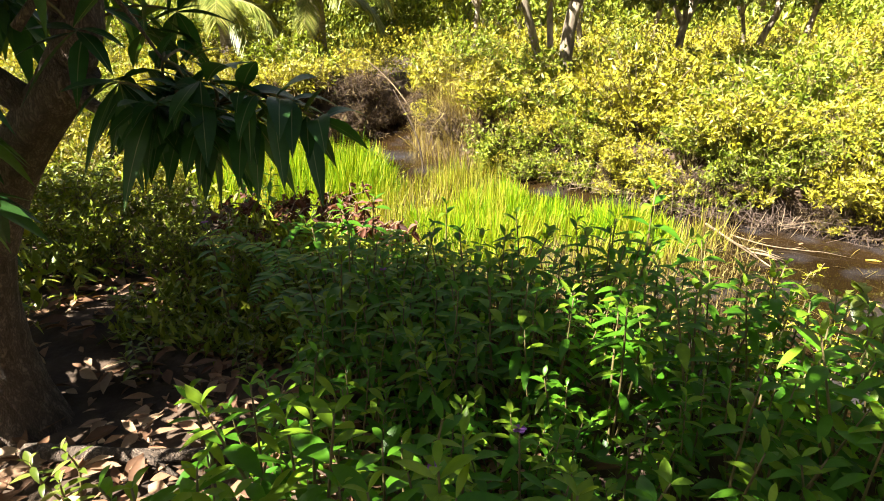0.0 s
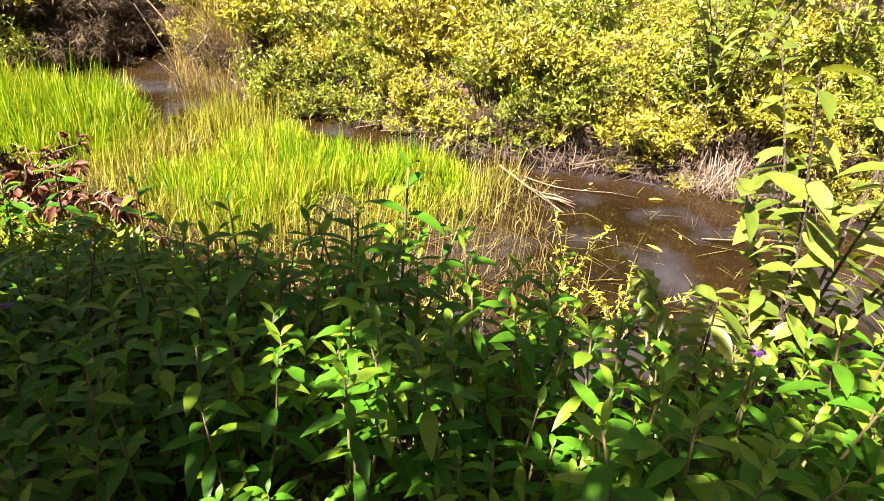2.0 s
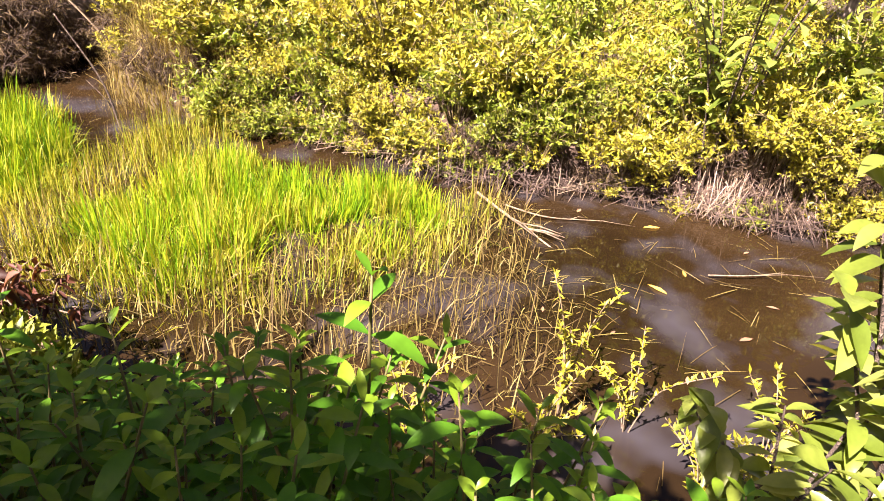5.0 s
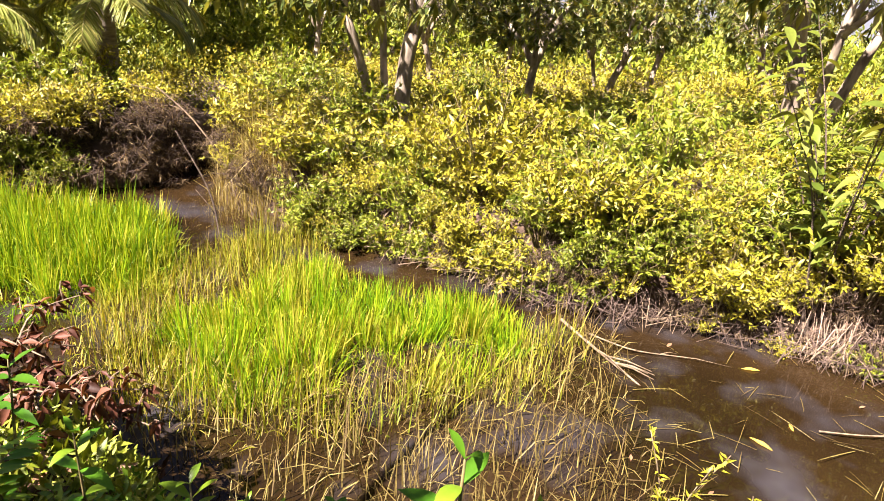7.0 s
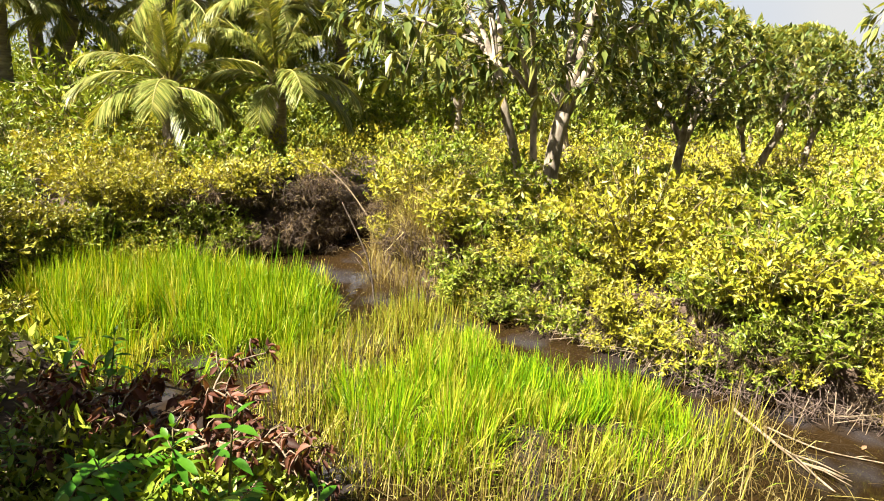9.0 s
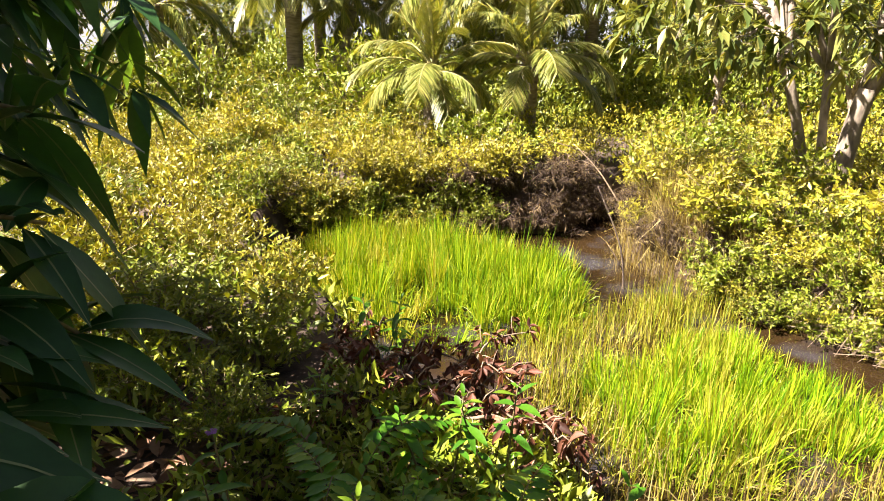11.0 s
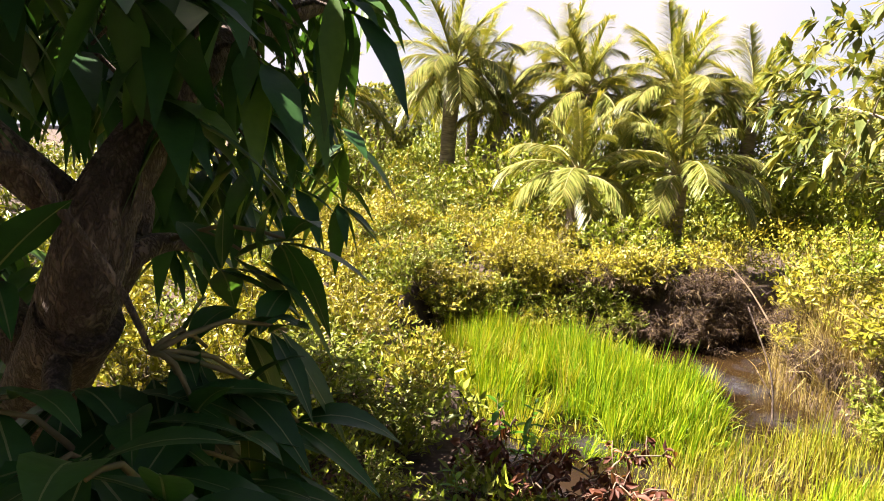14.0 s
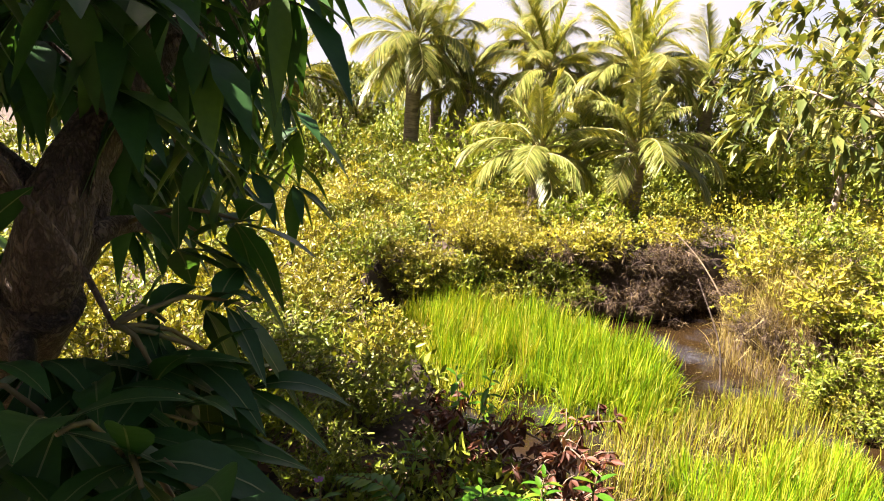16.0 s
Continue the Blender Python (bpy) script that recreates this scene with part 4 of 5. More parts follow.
        leaf_cluster(crown, q, (0.3 * (q.x + 0.8), 0.3 * (q.y - 1.7), -0.3), rng, 12, 0.17, 0.7)
    for c in range(300):
        q = Vector((rng.uniform(-3.4, -1.4), rng.uniform(1.3, 3.4), rng.uniform(2.2, 3.4)))
        if not sunny(q):
            leaf_cluster(crown, q, (-0.3, 0.2, -0.3), rng, 12, 0.19, 0.7)
    # Overhead clusters out of view, added to shade the near weeds.
    for c in range(130):
        q = Vector((rng.uniform(-1.9, 0.9), rng.uniform(-0.3, 1.75), rng.uniform(2.95, 3.8)))
        if sunny(q):
            continue
        leaf_cluster(crown, q, (0.3, 0.2, -0.3), rng, 12, 0.18, 0.7)
    hang = np.random.default_rng(92)
    for c in range(12):
        q = Vector((-0.68, 2.52, 2.24)).lerp(Vector((-0.46, 2.74, 2.52)), c / 11) + Vector((hang.normal(0, 0.07), hang.normal(0, 0.03), hang.uniform(-0.14, 0.1)))
        s = min((p for l2 in tips for p in l2[3:]), key=lambda e_: (e_ - q).length)
        twigs.tube(bez([s, s.lerp(q, 0.5) + Vector((0, 0, 0.04)), q], 4), [0.007, 0.006, 0.004, 0.003], 5)
        leaf_cluster(crown, q, (0.1, 0.1, -0.8), hang, 6, 0.14, 0.7)
    # Unseen clusters placed towards the sun to block a bright fleck on one leaf.
    for c in range(34):
        q = Vector((0.40, 2.06, 1.65)) + SUN_FROM * hang.uniform(1.5, 2.6) + Vector((hang.normal(0, 0.22), hang.normal(0, 0.22), 0))
        if (q - Vector((0.95, 1.0, 1.9))).length > 0.9:
            leaf_cluster(crown, q, (0.2, 0.1, -0.4), hang, 11, 0.17, 0.7)
    # Further unseen clusters overhead, added to darken the weeds at right.
    for c in range(44):
        q = Vector((rng.uniform(-0.3, 0.75), rng.uniform(-0.1, 0.95), rng.uniform(3.1, 3.7)))
        leaf_cluster(crown, q, (0.3, 0.1, -0.3), rng, 12, 0.18, 0.7)
    for q in [(-0.1, 1.7, 2.22), (-0.2, 1.65, 2.32), (-0.3, 1.75, 2.27), (-0.15, 1.88, 2.34), (-0.25, 1.58, 2.12), (-0.08, 1.98, 2.3), (-0.2, 2.1, 2.36), (-0.35, 1.9, 2.4), (-0.3, 1.6, 2.4), (-0.15, 1.55, 2.3)]:
        leaf_cluster(crown, Vector(q), (0.3, 0.2, -0.5), rng, 9, 0.2, 0.7)
    for c in range(12):
        q = Vector((rng.uniform(-1.2, -0.6), rng.uniform(2.35, 2.9), rng.uniform(1.9, 2.25)))
        leaf_cluster(crown, q, (0.2, -0.1, -0.8), rng, 8, 0.16, 0.7)
    for c in range(60):
        q = Vector((rng.uniform(-2.3, -0.75), rng.uniform(1.5, 2.6), rng.uniform(0.8, 1.9)))
        if 0.93 - q.x > 0.99 * (q.y - 0.27):
            leaf_cluster(crown, q, (0.3, -0.1, -0.5), rng, 10, 0.2, 0.7)
    for q in [(-0.4, 1.6, 1.9), (-0.35, 1.57, 1.72), (-0.5, 1.7, 1.7), (-0.45, 1.64, 1.55), (-0.6, 1.74, 1.5), (-0.7, 1.7, 1.75), (-0.38, 1.55, 2.05)]:
        leaf_cluster(crown, Vector(q), (0.2, 0.0, -0.5), rng, 8, 0.2, 0.7)
    for c in range(200):
        q = Vector((rng.uniform(-1.7, -0.25), rng.uniform(1.3, 3.3), rng.uniform(1.65, 2.75)))
        if (q - Vector((0.75, 1.5, 2.1))).length < 0.95 or (q.y < 2.5 and q.z < 2.2) or ((q.x - 0.73) * 0.647 + (q.y - 1.53) * 0.774 > -0.12 and q.z < 2.45) or sunny(q):
            continue
        s = min((p for l2 in tips for p in l2[3:]), key=lambda e_: (e_ - q).length)
        if (s - q).length < 0.8:
            twigs.tube(bez([s, s.lerp(q, 0.5) + Vector((0, 0, 0.05)), q], 4), [0.008, 0.006, 0.005, 0.003], 5)
        leaf_cluster(crown, q, (0.3 * (q.x + 0.8), 0.3 * (q.y - 1.9), -0.4), rng, 9, 0.18, 0.7)
    part("crown", crown, M_MANGO_SHADED, root, "glossy drooping mango leaves coloured dark for shade, some added unseen overhead")
    tagged(part("branchwork", twigs, M_BARK, root), kind="stuff")
    return root


near_mango()


# ---- weeds on the near bank ----
def weed_proto(seed, height, pairs, leaf, material=None, label="leafy green weed with opposite lance-shaped leaves", flower=False, shoots=3):
    rng = np.random.default_rng(seed)
    root = thing("flowering_weed" if flower else "weed", label, "plant", "near bank weeds")
    for h_ in range(shoots):
        st, lf = Build(), Build()
        a0 = 2 * math.pi * h_ / shoots + rng.uniform(-0.5, 0.5)
        out = 0.0 if shoots == 1 else rng.uniform(0.05, 0.13)
        top = height * (1.0 if h_ == 0 else rng.uniform(0.72, 0.98))
        bend = rng.normal(0, 0.02, 2)
        line = bez([(0, 0, -0.05), (math.cos(a0) * out * 0.7, math.sin(a0) * out * 0.7, top * 0.5), (math.cos(a0) * out + bend[0], math.sin(a0) * out + bend[1], top)], 7)
        st.tube(line, [0.005, 0.0048, 0.0044, 0.004, 0.0034, 0.0028, 0.002], 5)
        P, D, L = [], [], []
        for i in range(pairs):
            u = 0.3 + 0.7 * (i / (pairs - 1)) ** 0.75
            s = min(u, 0.999) * 6
            p = line[int(s)].lerp(line[int(s) + 1], s - int(s))
            a = i * 1.57 + rng.uniform(-0.3, 0.3)
            size = leaf * (1.05 - 0.45 * max(0, (u - 0.85) / 0.15)) * rng.uniform(0.7, 1.15)
            up = 0.1 + 1.2 * max(0, (u - 0.8) / 0.2)
            for o in (0, math.pi):
                P.append(p)
                D.append((math.cos(a + o), math.sin(a + o), up + rng.uniform(-0.25, 0.25)))
                L.append(size)
        n = len(P)
        L = np.array(L)
        lf.blades(P, D, L, L * rng.uniform(0.125, 0.18, n), rng.uniform(0.15, 0.6, n), OVAL, 0.28)
        shoot = part("stem", st, M_STEM, root)
        part("foliage", lf, material or M_WEED, shoot)
        if flower and h_ == 0:
            for k in range(5):
                a = 2 * math.pi * k / 5
                pt = Build()
                pt.blades([tuple(line[-1])], [(math.cos(a), math.sin(a), 0.35)], [0.019], [0.0095], [0.35], (0.25, 0.75, 1.0, 0.85, 0.25), 0.1)
                part("petal", pt, M_PETAL, root, "thin purple petal")
    return root


def ground_at(x, y):
    return float(ground_height(np.array([x]), np.array([y]))[0])


weeds = [weed_proto(200 + i, 0.6, 7 + i % 3, 0.10) for i in range(7)]
wr = np.random.default_rng(77)
LANE = [(0.93, 0.27), (1.13, 0.65), (1.2, 0.85), (1.35, 1.3), (1.35, 1.75), (1.0, 1.75), (0.75, 1.6)]
spots = []
for _ in range(5000):
    x, y = wr.uniform(-0.1, 4.2), wr.uniform(0.55, 3.3)
    d = float(pond_distance(np.array([x]), np.array([y]))[0])
    if d < 0.03 or y < 0.9 - 0.1 * x or (x < 0.22 and y < 2.3 + (0.5 - x)) or (x > 1.8 and y > 2.15):
        continue
    if any((x - a) ** 2 + (y - c) ** 2 < 0.138 ** 2 for a, c in spots):
        continue
    spots.append((x, y))
for x, y in spots:
    g = ground_at(x, y)
    top = min(wr.uniform(0.5, 0.72), 1.95 - 0.888 * (y - 1.78) - g, 0.75 - 0.17 * max(0, x - 1.9))
    k = max(0.22, top) / 0.6
    if min(math.hypot(x - a, y - c) for a, c in LANE) < 0.24:
        k *= 0.7
    c = copy_thing(weeds[wr.integers(7)], pose(x, y, g, wr.uniform(-8, 8), wr.uniform(-8, 8), wr.uniform(0, 360)))
    c.scale = (max(k, 0.8),) * 2 + (k,)
for w in weeds:
    drop(w)
bloom = weed_proto(230, 0.62, 8, 0.09, label="leafy weed topped by a five-petalled purple flower", flower=True, shoots=2)
for x, y, h in [(1.97, 1.51, 0.62), (2.18, 1.82, 0.7), (2.47, 1.88, 0.76), (2.42, 1.92, 0.71), (1.01, 1.36, 0.6), (0.8, 1.19, 0.62), (-0.4, 2.74, 0.6), (0.5, 2.44, 0.55), (1.62, 2.34, 0.4), (1.98, 2.02, 0.5)]:
    c = copy_thing(bloom, pose(x, y, ground_at(x, y), wr.uniform(-4, 4), wr.uniform(-4, 4), wr.uniform(0, 360)))
    c.scale = (h / 0.62,) * 3
drop(bloom)


# ---- sapling with broad alternate leaves ----
def sapling(label, x, y, seed, branches, leaf, z, reach, height, material, name="sapling"):
    rng = np.random.default_rng(seed)
    root = thing(name, label, "sapling")
    root.matrix_basis = pose(x, y, z)
    for k in range(branches):
        a = 2 * math.pi * k / branches + rng.uniform(-0.4, 0.4)
        r, h = reach * rng.uniform(0.5, 1.0), height * rng.uniform(0.7, 1.05)
        line = bez([(0, 0, -0.1), (math.cos(a) * r * 0.35, math.sin(a) * r * 0.35, h * 0.55), (math.cos(a) * r, math.sin(a) * r, h)], 12)
        st, lf = Build(), Build()
        st.tube(line, [0.009 * (1 - 0.07 * i) for i in range(12)], 6)
        P, D, L = [], [], []
        for i in range(24):
            s = (0.36 + 0.64 * i / 23) * 10.99
            p = line[int(s)].lerp(line[min(int(s) + 1, 11)], s - int(s))
            b_ = a + (1 if i % 2 else -1) * 1.3 + rng.uniform(-0.4, 0.4)
            P.append(p)
            D.append((math.cos(b_), math.sin(b_), rng.uniform(-0.3, 0.9)))
            L.append(leaf * rng.uniform(0.7, 1.15))
        L = np.array(L)
        lf.blades(P, D, L, L * rng.uniform(0.19, 0.25, len(L)), rng.uniform(0.15, 0.7, len(L)), OVAL, 0.35, unit(rng, len(L)) * 0.45 + np.array([0, 0, 1.0]))
        br = part("branch", st, M_BARK, root)
        part("foliage", lf, material, br)
    return root


sapling("sapling with broad pale green sunlit leaves on the bank", 2.7, 2.42, 301, 10, 0.115, 0.3, 0.48, 1.35, M_SAPLING)
sapling("sapling with broad pale green leaves at the water's edge", 2.45, 2.45, 302, 6, 0.10, 0.3, 0.3, 0.8, M_SAPLING)
sapling("many-stemmed sapling on the far bank", 4.25, 5.4, 303, 11, 0.15, 0.1, 1.05, 2.25, M_SAPLING)


# ---- sprouts and water weeds ----
sprout = weed_proto(260, 0.6, 6, 0.11, label="upright sprout with one pale sunlit top leaf", shoots=1)
for x, y, h in [(1.47, 2.72, 0.82), (1.95, 2.78, 0.6), (0.6, 3.05, 0.6)]:
    c = copy_thing(sprout, pose(x, y, ground_at(x, y), 0, 0, 40 * x * 10))
    c.scale = (h / 0.6,) * 3
drop(sprout)


def wiry_weed(label, x, y, seed, height, reach):
    rng = np.random.default_rng(seed)
    root = thing("water_weed", label, "plant", "water weeds")
    root.matrix_basis = pose(x, y, -0.02)
    for k in range(6):
        a = rng.uniform(0, 2 * math.pi)
        h = height * rng.uniform(0.5, 1.0)
        r = reach * rng.uniform(0.3, 1.0)
        line = bez([(0, 0, -0.05), (math.cos(a) * r * 0.3, math.sin(a) * r * 0.3, h * 0.6), (math.cos(a) * r, math.sin(a) * r, h)], 9)
        st, lf = Build(), Build()
        st.tube(line, [0.004 - 0.0003 * i for i in range(9)], 4)
        n = 46
        u = rng.uniform(0.25, 0.99, n) * 8
        P = np.array([line[int(q)].lerp(line[int(q) + 1], q - int(q)) for q in u])
        D = unit(rng, n) + np.array([0, 0, 0.4])
        L = rng.uniform(0.02, 0.05, n)
        lf.diamonds(P, D, L, L * 0.16)
        sh = part("stalk", st, M_DRYSTEM, root)
        part("foliage", lf, M_SHRUB, sh)
    return root


for x, y, h, r in [(2.4, 3.5, 0.75, 0.3), (2.65, 3.35, 0.5, 0.3), (2.2, 3.3, 0.4, 0.25), (2.75, 2.95, 0.45, 0.25), (1.7, 3.5, 0.35, 0.25), (3.15, 3.1, 0.4, 0.3)]:
    wiry_weed("wiry yellow-green water weed with tiny leaves", x, y, int(x * 100), h, r)


# ---- cut branches with withered red leaves ----
def withered_branch(x, y, z, rz, tilt, seed, length):
    rng = np.random.default_rng(seed)
    root = thing("withered_branch", "cut branch with curled red-brown leaves on the bank", "branch", "cut branches")
    root.matrix_basis = pose(x, y, z, 0, tilt, rz)
    st, lf = Build(), Build()
    line = bez([(0, 0, 0), (length * 0.4, 0.04, 0.08), (length, -0.05, 0.02)], 9)
    st.tube(line, [0.009 - 0.0008 * i for i in range(9)], 6)
    P, D, L = [], [], []
    for k in range(7):
        s = 0.8 + k
        p = line[int(s)].lerp(line[int(s) + 1], s - int(s))
        e = p + Vector((rng.uniform(0.02, 0.12), rng.uniform(-0.14, 0.14), rng.uniform(0.0, 0.12)))
        tg = Build()
        tg.tube([p, (p + e) * 0.5 + Vector((0, 0, 0.02)), e], [0.004, 0.003, 0.002], 4)
        part("twig", tg, M_DRYSTEM, root)
        for _ in range(9):
            P.append(e.lerp(p, rng.uniform(0, 0.7)))
            D.append((rng.normal(0, 0.6), rng.normal(0, 0.8), rng.uniform(-1.2, 0.3)))
            L.append(rng.uniform(0.03, 0.08))
    n = len(P)
    L = np.array(L)
    lf.blades(P, D, L, L * rng.uniform(0.17, 0.27, n), rng.uniform(-0.4, 0.8, n), LANCE, 0.8, unit(rng, n) + np.array([0, 0, 0.6]))
    part("stick", st, M_DRYSTEM, root)
    part("foliage", lf, M_RED, root)


rr = np.random.default_rng(400)
for k in range(22):
    x = rr.uniform(-1.2, 0.08)
    y = 3.95 + 0.1 * x + rr.uniform(-0.3, 0.4)
    withered_branch(x, y, max(ground_at(x, y), 0.05) + rr.uniform(0.0, 0.08), rr.uniform(-60, 60), rr.uniform(-12, 10), 410 + k, rr.uniform(0.3, 0.5))
withered_branch(-0.55, 4.75, 0.28, 50, -24, 470, 0.45)

# low greens among the cut branches
low = weed_proto(280, 0.35, 6, 0.10, label="short bright green weed among cut branches", shoots=2)
for k in range(7):
    x = rr.uniform(-1.1, 0.5)
    y = 3.5 - 0.35 * x + rr.uniform(-0.45, 0.75)
    c = copy_thing(low, pose(x, y, max(ground_at(x, y), 0.0), rr.uniform(-12, 12), rr.uniform(-12, 12), rr.uniform(0, 360)))
    c.scale = (rr.uniform(0.7, 1.2),) * 3
drop(low)


def fern(x, y, rz, seed, length=0.42):
    rng = np.random.default_rng(seed)
    root = thing("fern_sprig", "green sprig with paired leaflets beside the tree", "plant", "fern sprigs")
    root.matrix_basis = pose(x, y, ground_at(x, y), 0, 0, rz)
    for k in range(3):
        a = k * 2.1 + rng.uniform(-0.3, 0.3)
        line = bez([(0, 0, 0), (math.cos(a) * length * 0.4, math.sin(a) * length * 0.4, length * 0.75), (math.cos(a) * length, math.sin(a) * length, length * 0.7)], 10)
        st, lf = Build(), Build()
        st.tube(line, [0.003 - 0.0002 * i for i in range(10)], 4)
        P, D, L = [], [], []
        for i in range(16):
            s = (0.25 + 0.75 * i / 15) * 8.99
            p = line[int(s)].lerp(line[int(s) + 1], s - int(s))
            d = (line[int(s) + 1] - line[int(s)]).normalized()
            sd = d.cross(Vector((0, 0, 1))).normalized()
            for sg in (-1, 1):
                P.append(p)
                D.append(d * 0.5 + sd * sg)
                L.append(0.075 * math.sin(math.pi * (0.25 + 0.72 * i / 15)) + 0.01)
        L = np.array(L)
        lf.blades(P, D, L, L * 0.2, [0.2] * len(L), LANCE, 0.2)
        sp = part("stalk", st, M_STEM, root)
        part("foliage", lf, M_WEED, sp)


for k, (x, y, rz) in enumerate([(-0.15, 2.95, 20), (0.1, 2.75, 120), (0.3, 3.0, 200), (-0.35, 3.2, 300), (0.25, 2.45, 60)]):
    fern(x, y, rz, 500 + k)


# ---- leaf litter, log and sticks ----
def litter(name, label, count, x0, x1, y0, y1, seed, material, size=0.09):
    rng = np.random.default_rng(seed)
    x, y = rng.uniform(x0, x1, count), rng.uniform(y0, y1, count)
    d = pond_distance(x, y)
    x, y = x[d > 0.1], y[d > 0.1]
    n = len(x)
    P = np.stack([x, y, ground_height(x, y) + rng.uniform(0.004, 0.045, n)], 1)
    a = rng.uniform(0, 2 * math.pi, n)
    D = np.stack([np.cos(a), np.sin(a), rng.uniform(-0.15, 0.35, n)], 1)
    L = size * rng.uniform(0.5, 1.5, n)
    bl = Build()
    bl.blades(P, D, L, L * rng.uniform(0.14, 0.24, n), rng.uniform(-0.15, 0.3, n), LANCE, 0.5, unit(rng, n) * 0.5 + np.array([0, 0, 1.0]))
    return tagged(new(name, bl.mesh(name, material)), label, "leaf litter", kind="stuff")


litter("leaf_litter", "dry brown curled leaves strewn on the soil", 2600, -2.2, 1.2, 0.6, 3.6, 601, M_LITTER)
litter("leaf_litter", "pale dry leaves and straw on the soil", 1500, -3.5, 2.5, -1.0, 1.8, 602, M_LITTER)


def stick_thing(name, label, pts, radius, material, forks=0, seed=1, sides=8):
    rng = np.random.default_rng(seed)
    root = thing(name, label, "branch")
    line = bez(pts, 12)
    st = Build()
    st.tube(line, [radius * (1 - 0.05 * i) for i in range(12)], sides, 0.15, rng)
    part("stem", st, material, root)
    for k in range(forks):
        i = int(rng.integers(3, 10))
        d = (line[i + 1] - line[i]).normalized()
        q = line[i] + (d + Vector(unit(rng, 1)[0] * 0.5)) * rng.uniform(0.15, 0.4)
        q.z = max(q.z, line[i].z)
        fk = Build()
        fk.tube([line[i], line[i].lerp(q, 0.5) + Vector((0, 0, 0.015)), q], [radius * 0.5, radius * 0.4, radius * 0.2], 5)
        part("side_twig", fk, material, root)
    return root


stick_thing("log", "weathered fallen log lying on the soil", [(-0.75, 1.82, 0.53), (-0.3, 1.84, 0.54), (0.08, 1.93, 0.53)], 0.035, M_BARK, 1, 3)
stick_thing("dead_branch", "pale dead branch floating in the muddy water", [(2.58, 5.6, 0.08), (2.68, 5.35, 0.06), (2.8, 5.1, 0.03), (2.92, 4.88, -0.01)], 0.012, M_DRYSTEM, 6, 4)
stick_thing("dead_branch", "thin pale twig floating in the muddy water", [(2.75, 5.5, 0.03), (3.0, 5.3, 0.02), (3.35, 5.25, 0.0)], 0.006, M_DRYSTEM, 2, 5)
stick_thing("dead_branch", "thin pale twig floating in the muddy water", [(3.75, 4.45, 0.02), (4.0, 4.4, 0.03), (4.3, 4.45, 0.0)], 0.005, M_DRYSTEM, 1, 6)
stick_thing("upright_stick", "thin dark stick leaning out of the bank grass", [(-0.16, 7.28, -0.05), (-0.24, 7.3, 0.4), (-0.5, 7.34, 0.92)], 0.011, M_BARK, 1, 7)
stick_thing("bent_stick", "thin bent branch with drooping leaves over the bank", [(-0.5, 8.9, 0.3), (-0.85, 8.95, 0.75), (-1.2, 9.0, 1.05)], 0.012, M_DRYSTEM, 2, 8)


def floating_leaf(x, y, rz, length, material, label, seed):
    rng = np.random.default_rng(seed)
    bl = Build()
    bl.blades([(-length / 2, 0, 0)], [(1, 0, 0.02)], [length], [length * 0.17], [0.03], LANCE, 0.25)
    root = tagged(new("floating_leaf", bl.mesh("floating_leaf", material)), label, "leaf", "floating leaves")
    root.matrix_basis = pose(x, y, 0.006, rng.uniform(-6, 6), rng.uniform(-6, 6), rz)


for k, (x, y, rz, l) in enumerate([(3.36, 4.36, 120, 0.13), (3.72, 5.1, 170, 0.12), (3.62, 4.5, 80, 0.06), (3.6, 3.85, 10, 0.1), (3.1, 3.6, 60, 0.06), (2.9, 4.0, 30, 0.05), (3.95, 4.1, 140, 0.07), (4.2, 4.7, 20, 0.06), (3.3, 5.4, 45, 0.08), (4.0, 3.5, 95, 0.08), (2.6, 4.25, 70, 0.05)]):
    floating_leaf(x, y, rz, l, M_YELLOW if k < 3 else M_LITTER, "fallen yellow leaf floating on the muddy water" if k < 3 else "dry brown leaf floating on the muddy water", 620 + k)


def floating_straw(count, poly, seed, label):
    rng = np.random.default_rng(seed)
    p = np.array(poly)
    lo, hi = p.min(0), p.max(0)
    x, y = rng.uniform(lo[0], hi[0], count), rng.uniform(lo[1], hi[1], count)
    keep = in_poly(poly, x, y)
    x, y = x[keep], y[keep]
    n = len(x)
    a = rng.uniform(0, 2 * math.pi, n)
    D = np.stack([np.cos(a), np.sin(a), rng.uniform(0.0, 0.25, n)], 1)
    P = np.stack([x, y, rng.uniform(0.002, 0.012, n)], 1)
    bl = Build()
    bl.blades(P, D, rng.uniform(0.05, 0.32, n), rng.uniform(0.0008, 0.0026, n), rng.uniform(0, 0.2, n), (0.8, 1.0, 0.8, 0.2), None)
    tagged(new("floating_straw", bl.mesh("floating_straw", M_STRAW)), label, "straw", kind="stuff")


floating_straw(260, [(2.6, 3.0), (4.4, 2.7), (5.5, 4.4), (4.0, 5.4), (2.6, 5.6)], 630, "thin dry straw floating on muddy water")
floating_straw(600, [(-0.5, 5.4), (0.6, 3.9), (2.6, 3.2), (3.0, 4.2), (2.9, 5.8), (2.3, 5.9), (0.2, 6.6), (-0.2, 7.4), (-0.9, 8.4)], 631, "tangled dry straw lying in shallow water")


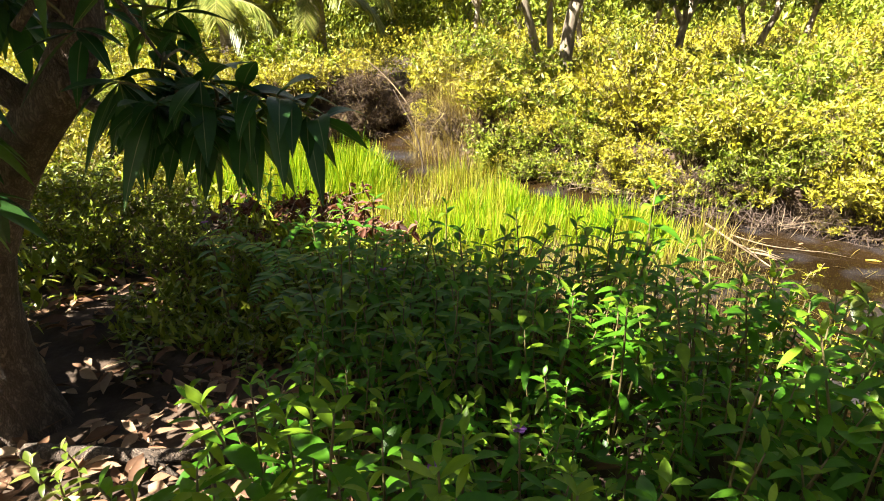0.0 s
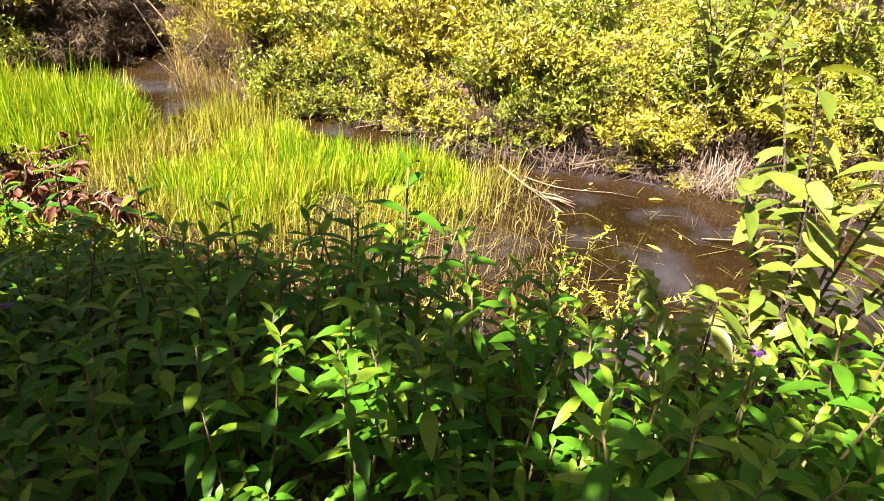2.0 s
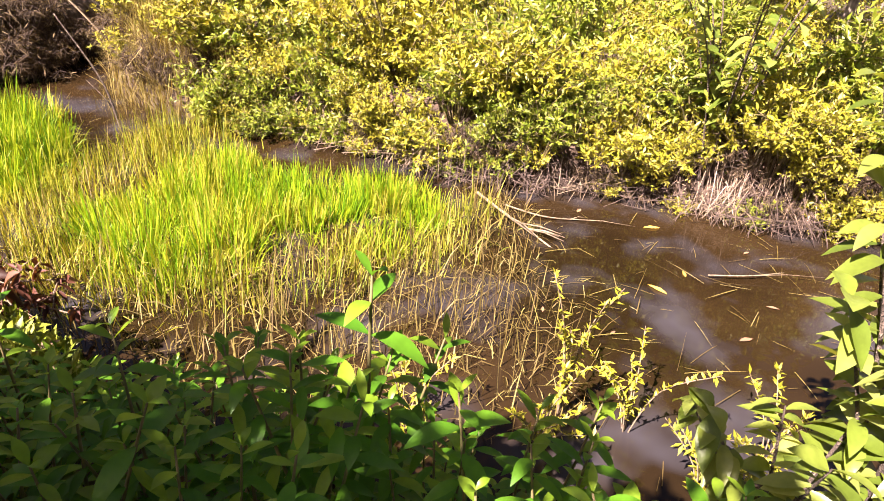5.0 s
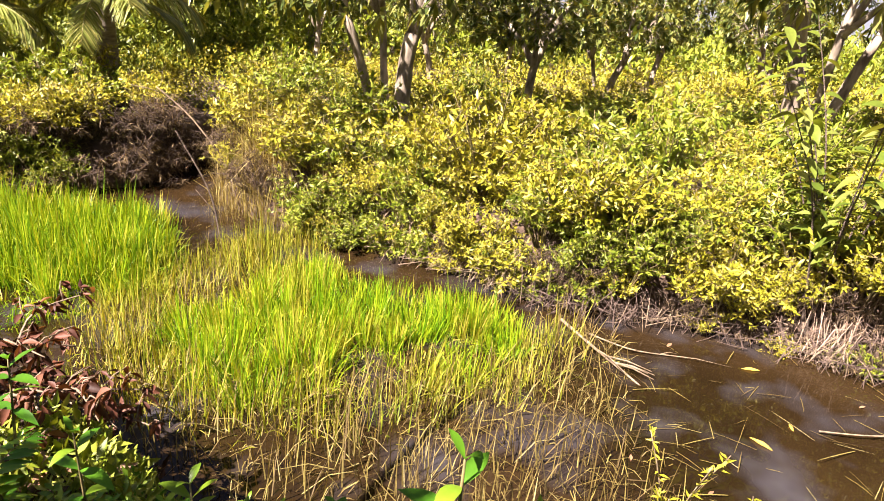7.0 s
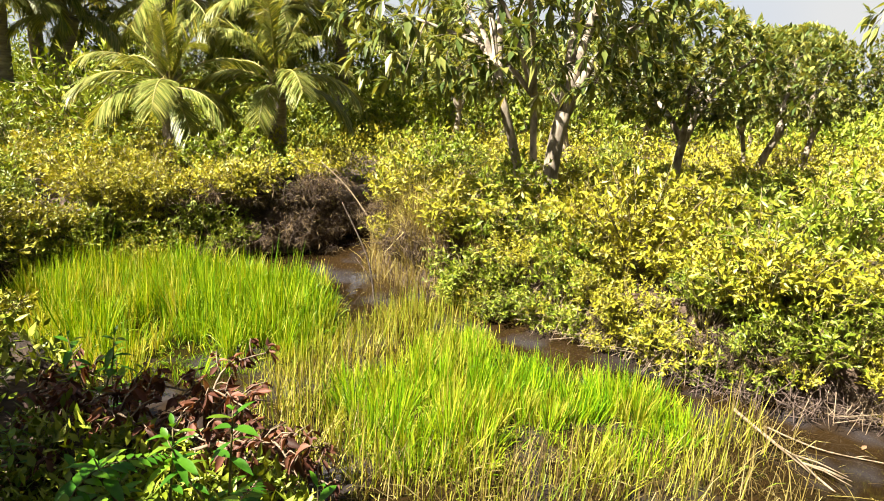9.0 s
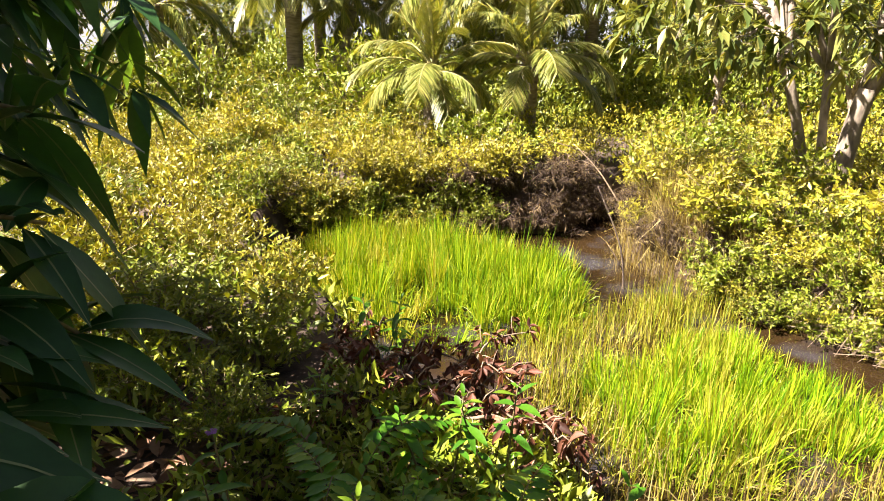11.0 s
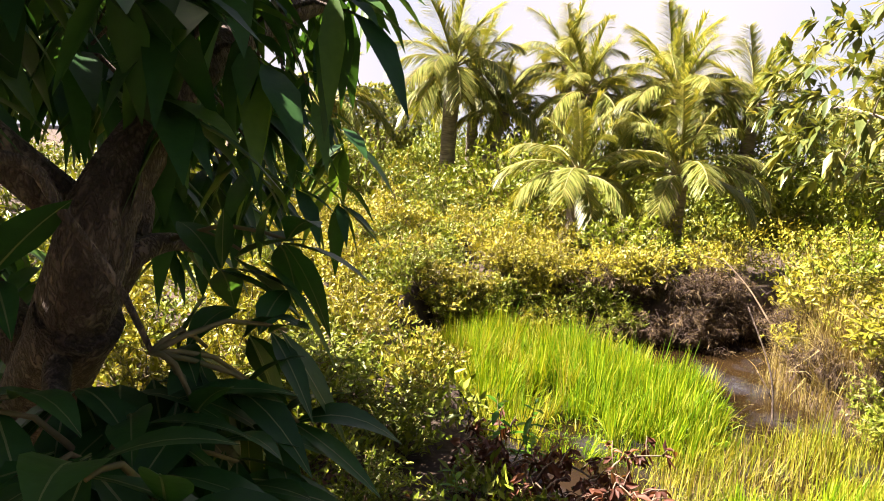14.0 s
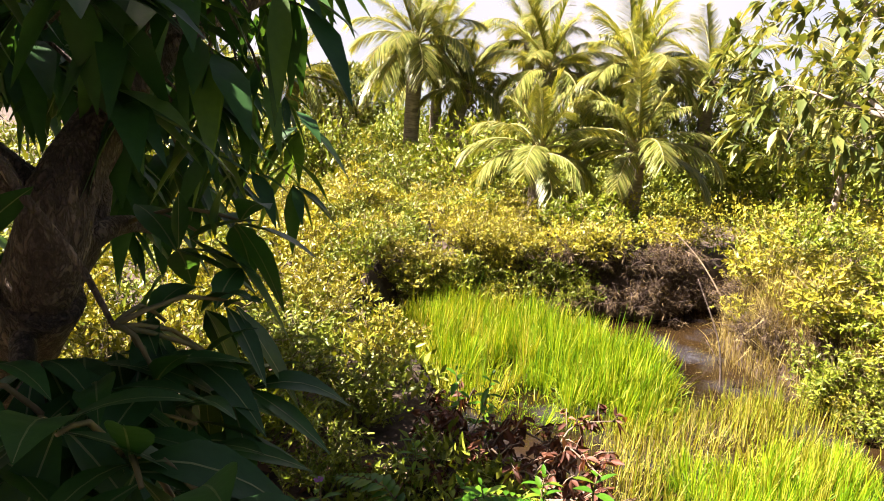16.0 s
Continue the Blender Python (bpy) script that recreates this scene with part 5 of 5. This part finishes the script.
# ---- undergrowth that nobody could count ----
def undergrowth(name, label, count, x0, x1, y0, y1, seed, material, size, height, near_gap):
    rng = np.random.default_rng(seed)
    x, y = rng.uniform(x0, x1, count), rng.uniform(y0, y1, count)
    d = pond_distance(x, y)
    keep = (d > near_gap)
    x, y = x[keep], y[keep]
    n = len(x)
    bump = 0.5 + 0.5 * np.sin(x * 3.3 + 1.5 * np.sin(y * 2.1)) * np.sin(y * 2.9 + 1.1 * np.sin(x * 2.4))
    z = ground_height(x, y) + height * (0.3 + 0.7 * bump) * rng.uniform(0, 1, n)
    D = unit(rng, n) + np.array([0, 0, 0.7])
    L = size * rng.uniform(0.5, 1.4, n)
    bl = Build()
    bl.diamonds(np.stack([x, y, z], 1), D, L, L * rng.uniform(0.1, 0.22, n), unit(rng, n) * 0.7 + np.array([0, 0, 1.0]))
    tagged(new(name, bl.mesh(name, material)), label, "undergrowth", kind="stuff")


undergrowth("undergrowth", "low yellow-green undergrowth covering the far bank", 36000, -12, 12, 4.6, 16, 701, M_SHRUB_GREEN, 0.06, 0.25, 0.05)
undergrowth("undergrowth", "low weeds and grass on the near bank", 26000, -9, -1.2, 1.0, 5.2, 702, M_SHRUB_GREEN, 0.08, 0.35, 0.0)
undergrowth("undergrowth", "yellow-green undergrowth under distant trees", 40000, -30, 32, 15, 40, 703, M_SHRUB, 0.17, 0.7, 0.05)
undergrowth("undergrowth", "yellow-green shrub thicket behind the ditch", 60000, -14, 13, 11, 18, 706, M_SHRUB, 0.07, 0.7, 0.3)
undergrowth("undergrowth", "tall leafy thicket among the palms", 46000, -15, -2.2, 11.0, 16, 707, M_SHRUB_GREEN, 0.1, 1.6, 0.3)
undergrowth("distant_thicket", "tall dark thicket between the palm trunks", 36000, -16, -0.5, 15.5, 18, 711, M_SHRUB_GREEN, 0.15, 3.0, 0.3)
undergrowth("undergrowth", "low green weeds along the path", 9000, -0.9, 0.7, 2.5, 3.9, 704, M_SHRUB_GREEN, 0.06, 0.22, 0.0)
undergrowth("undergrowth", "low green weeds at the water's edge", 12000, 0.5, 4.6, 1.4, 3.8, 705, M_WEED, 0.06, 0.25, -0.02)
undergrowth("distant_thicket", "dense green thicket closing the view behind the orchard", 80000, -26, 24, 17, 34, 708, M_SHRUB_GREEN, 0.22, 2.2, 0.3)
undergrowth("distant_thicket", "dense green thicket on the near bank beyond the tree", 30000, -26, -8, -2, 15, 709, M_SHRUB_GREEN, 0.16, 1.2, 0.2)
undergrowth("undergrowth", "low dry grass on the near bank", 20000, -8, 9, -6, 0.6, 710, M_SHRUB, 0.09, 0.15, 0.2)

# ---- seedlings in the litter ----
seedling = weed_proto(290, 0.22, 5, 0.07, M_SAPLING, "small yellow-green seedling in the leaf litter", shoots=3)
for x, y, h in [(-0.42, 1.62, 1.0), (-0.62, 2.35, 0.9), (-0.9, 2.75, 0.8), (-0.2, 2.4, 0.7), (-0.35, 2.6, 0.8)]:
    c = copy_thing(seedling, pose(x, y, ground_at(x, y), rr.uniform(-8, 8), rr.uniform(-8, 8), rr.uniform(0, 360)))
    c.scale = (h,) * 3
drop(seedling)
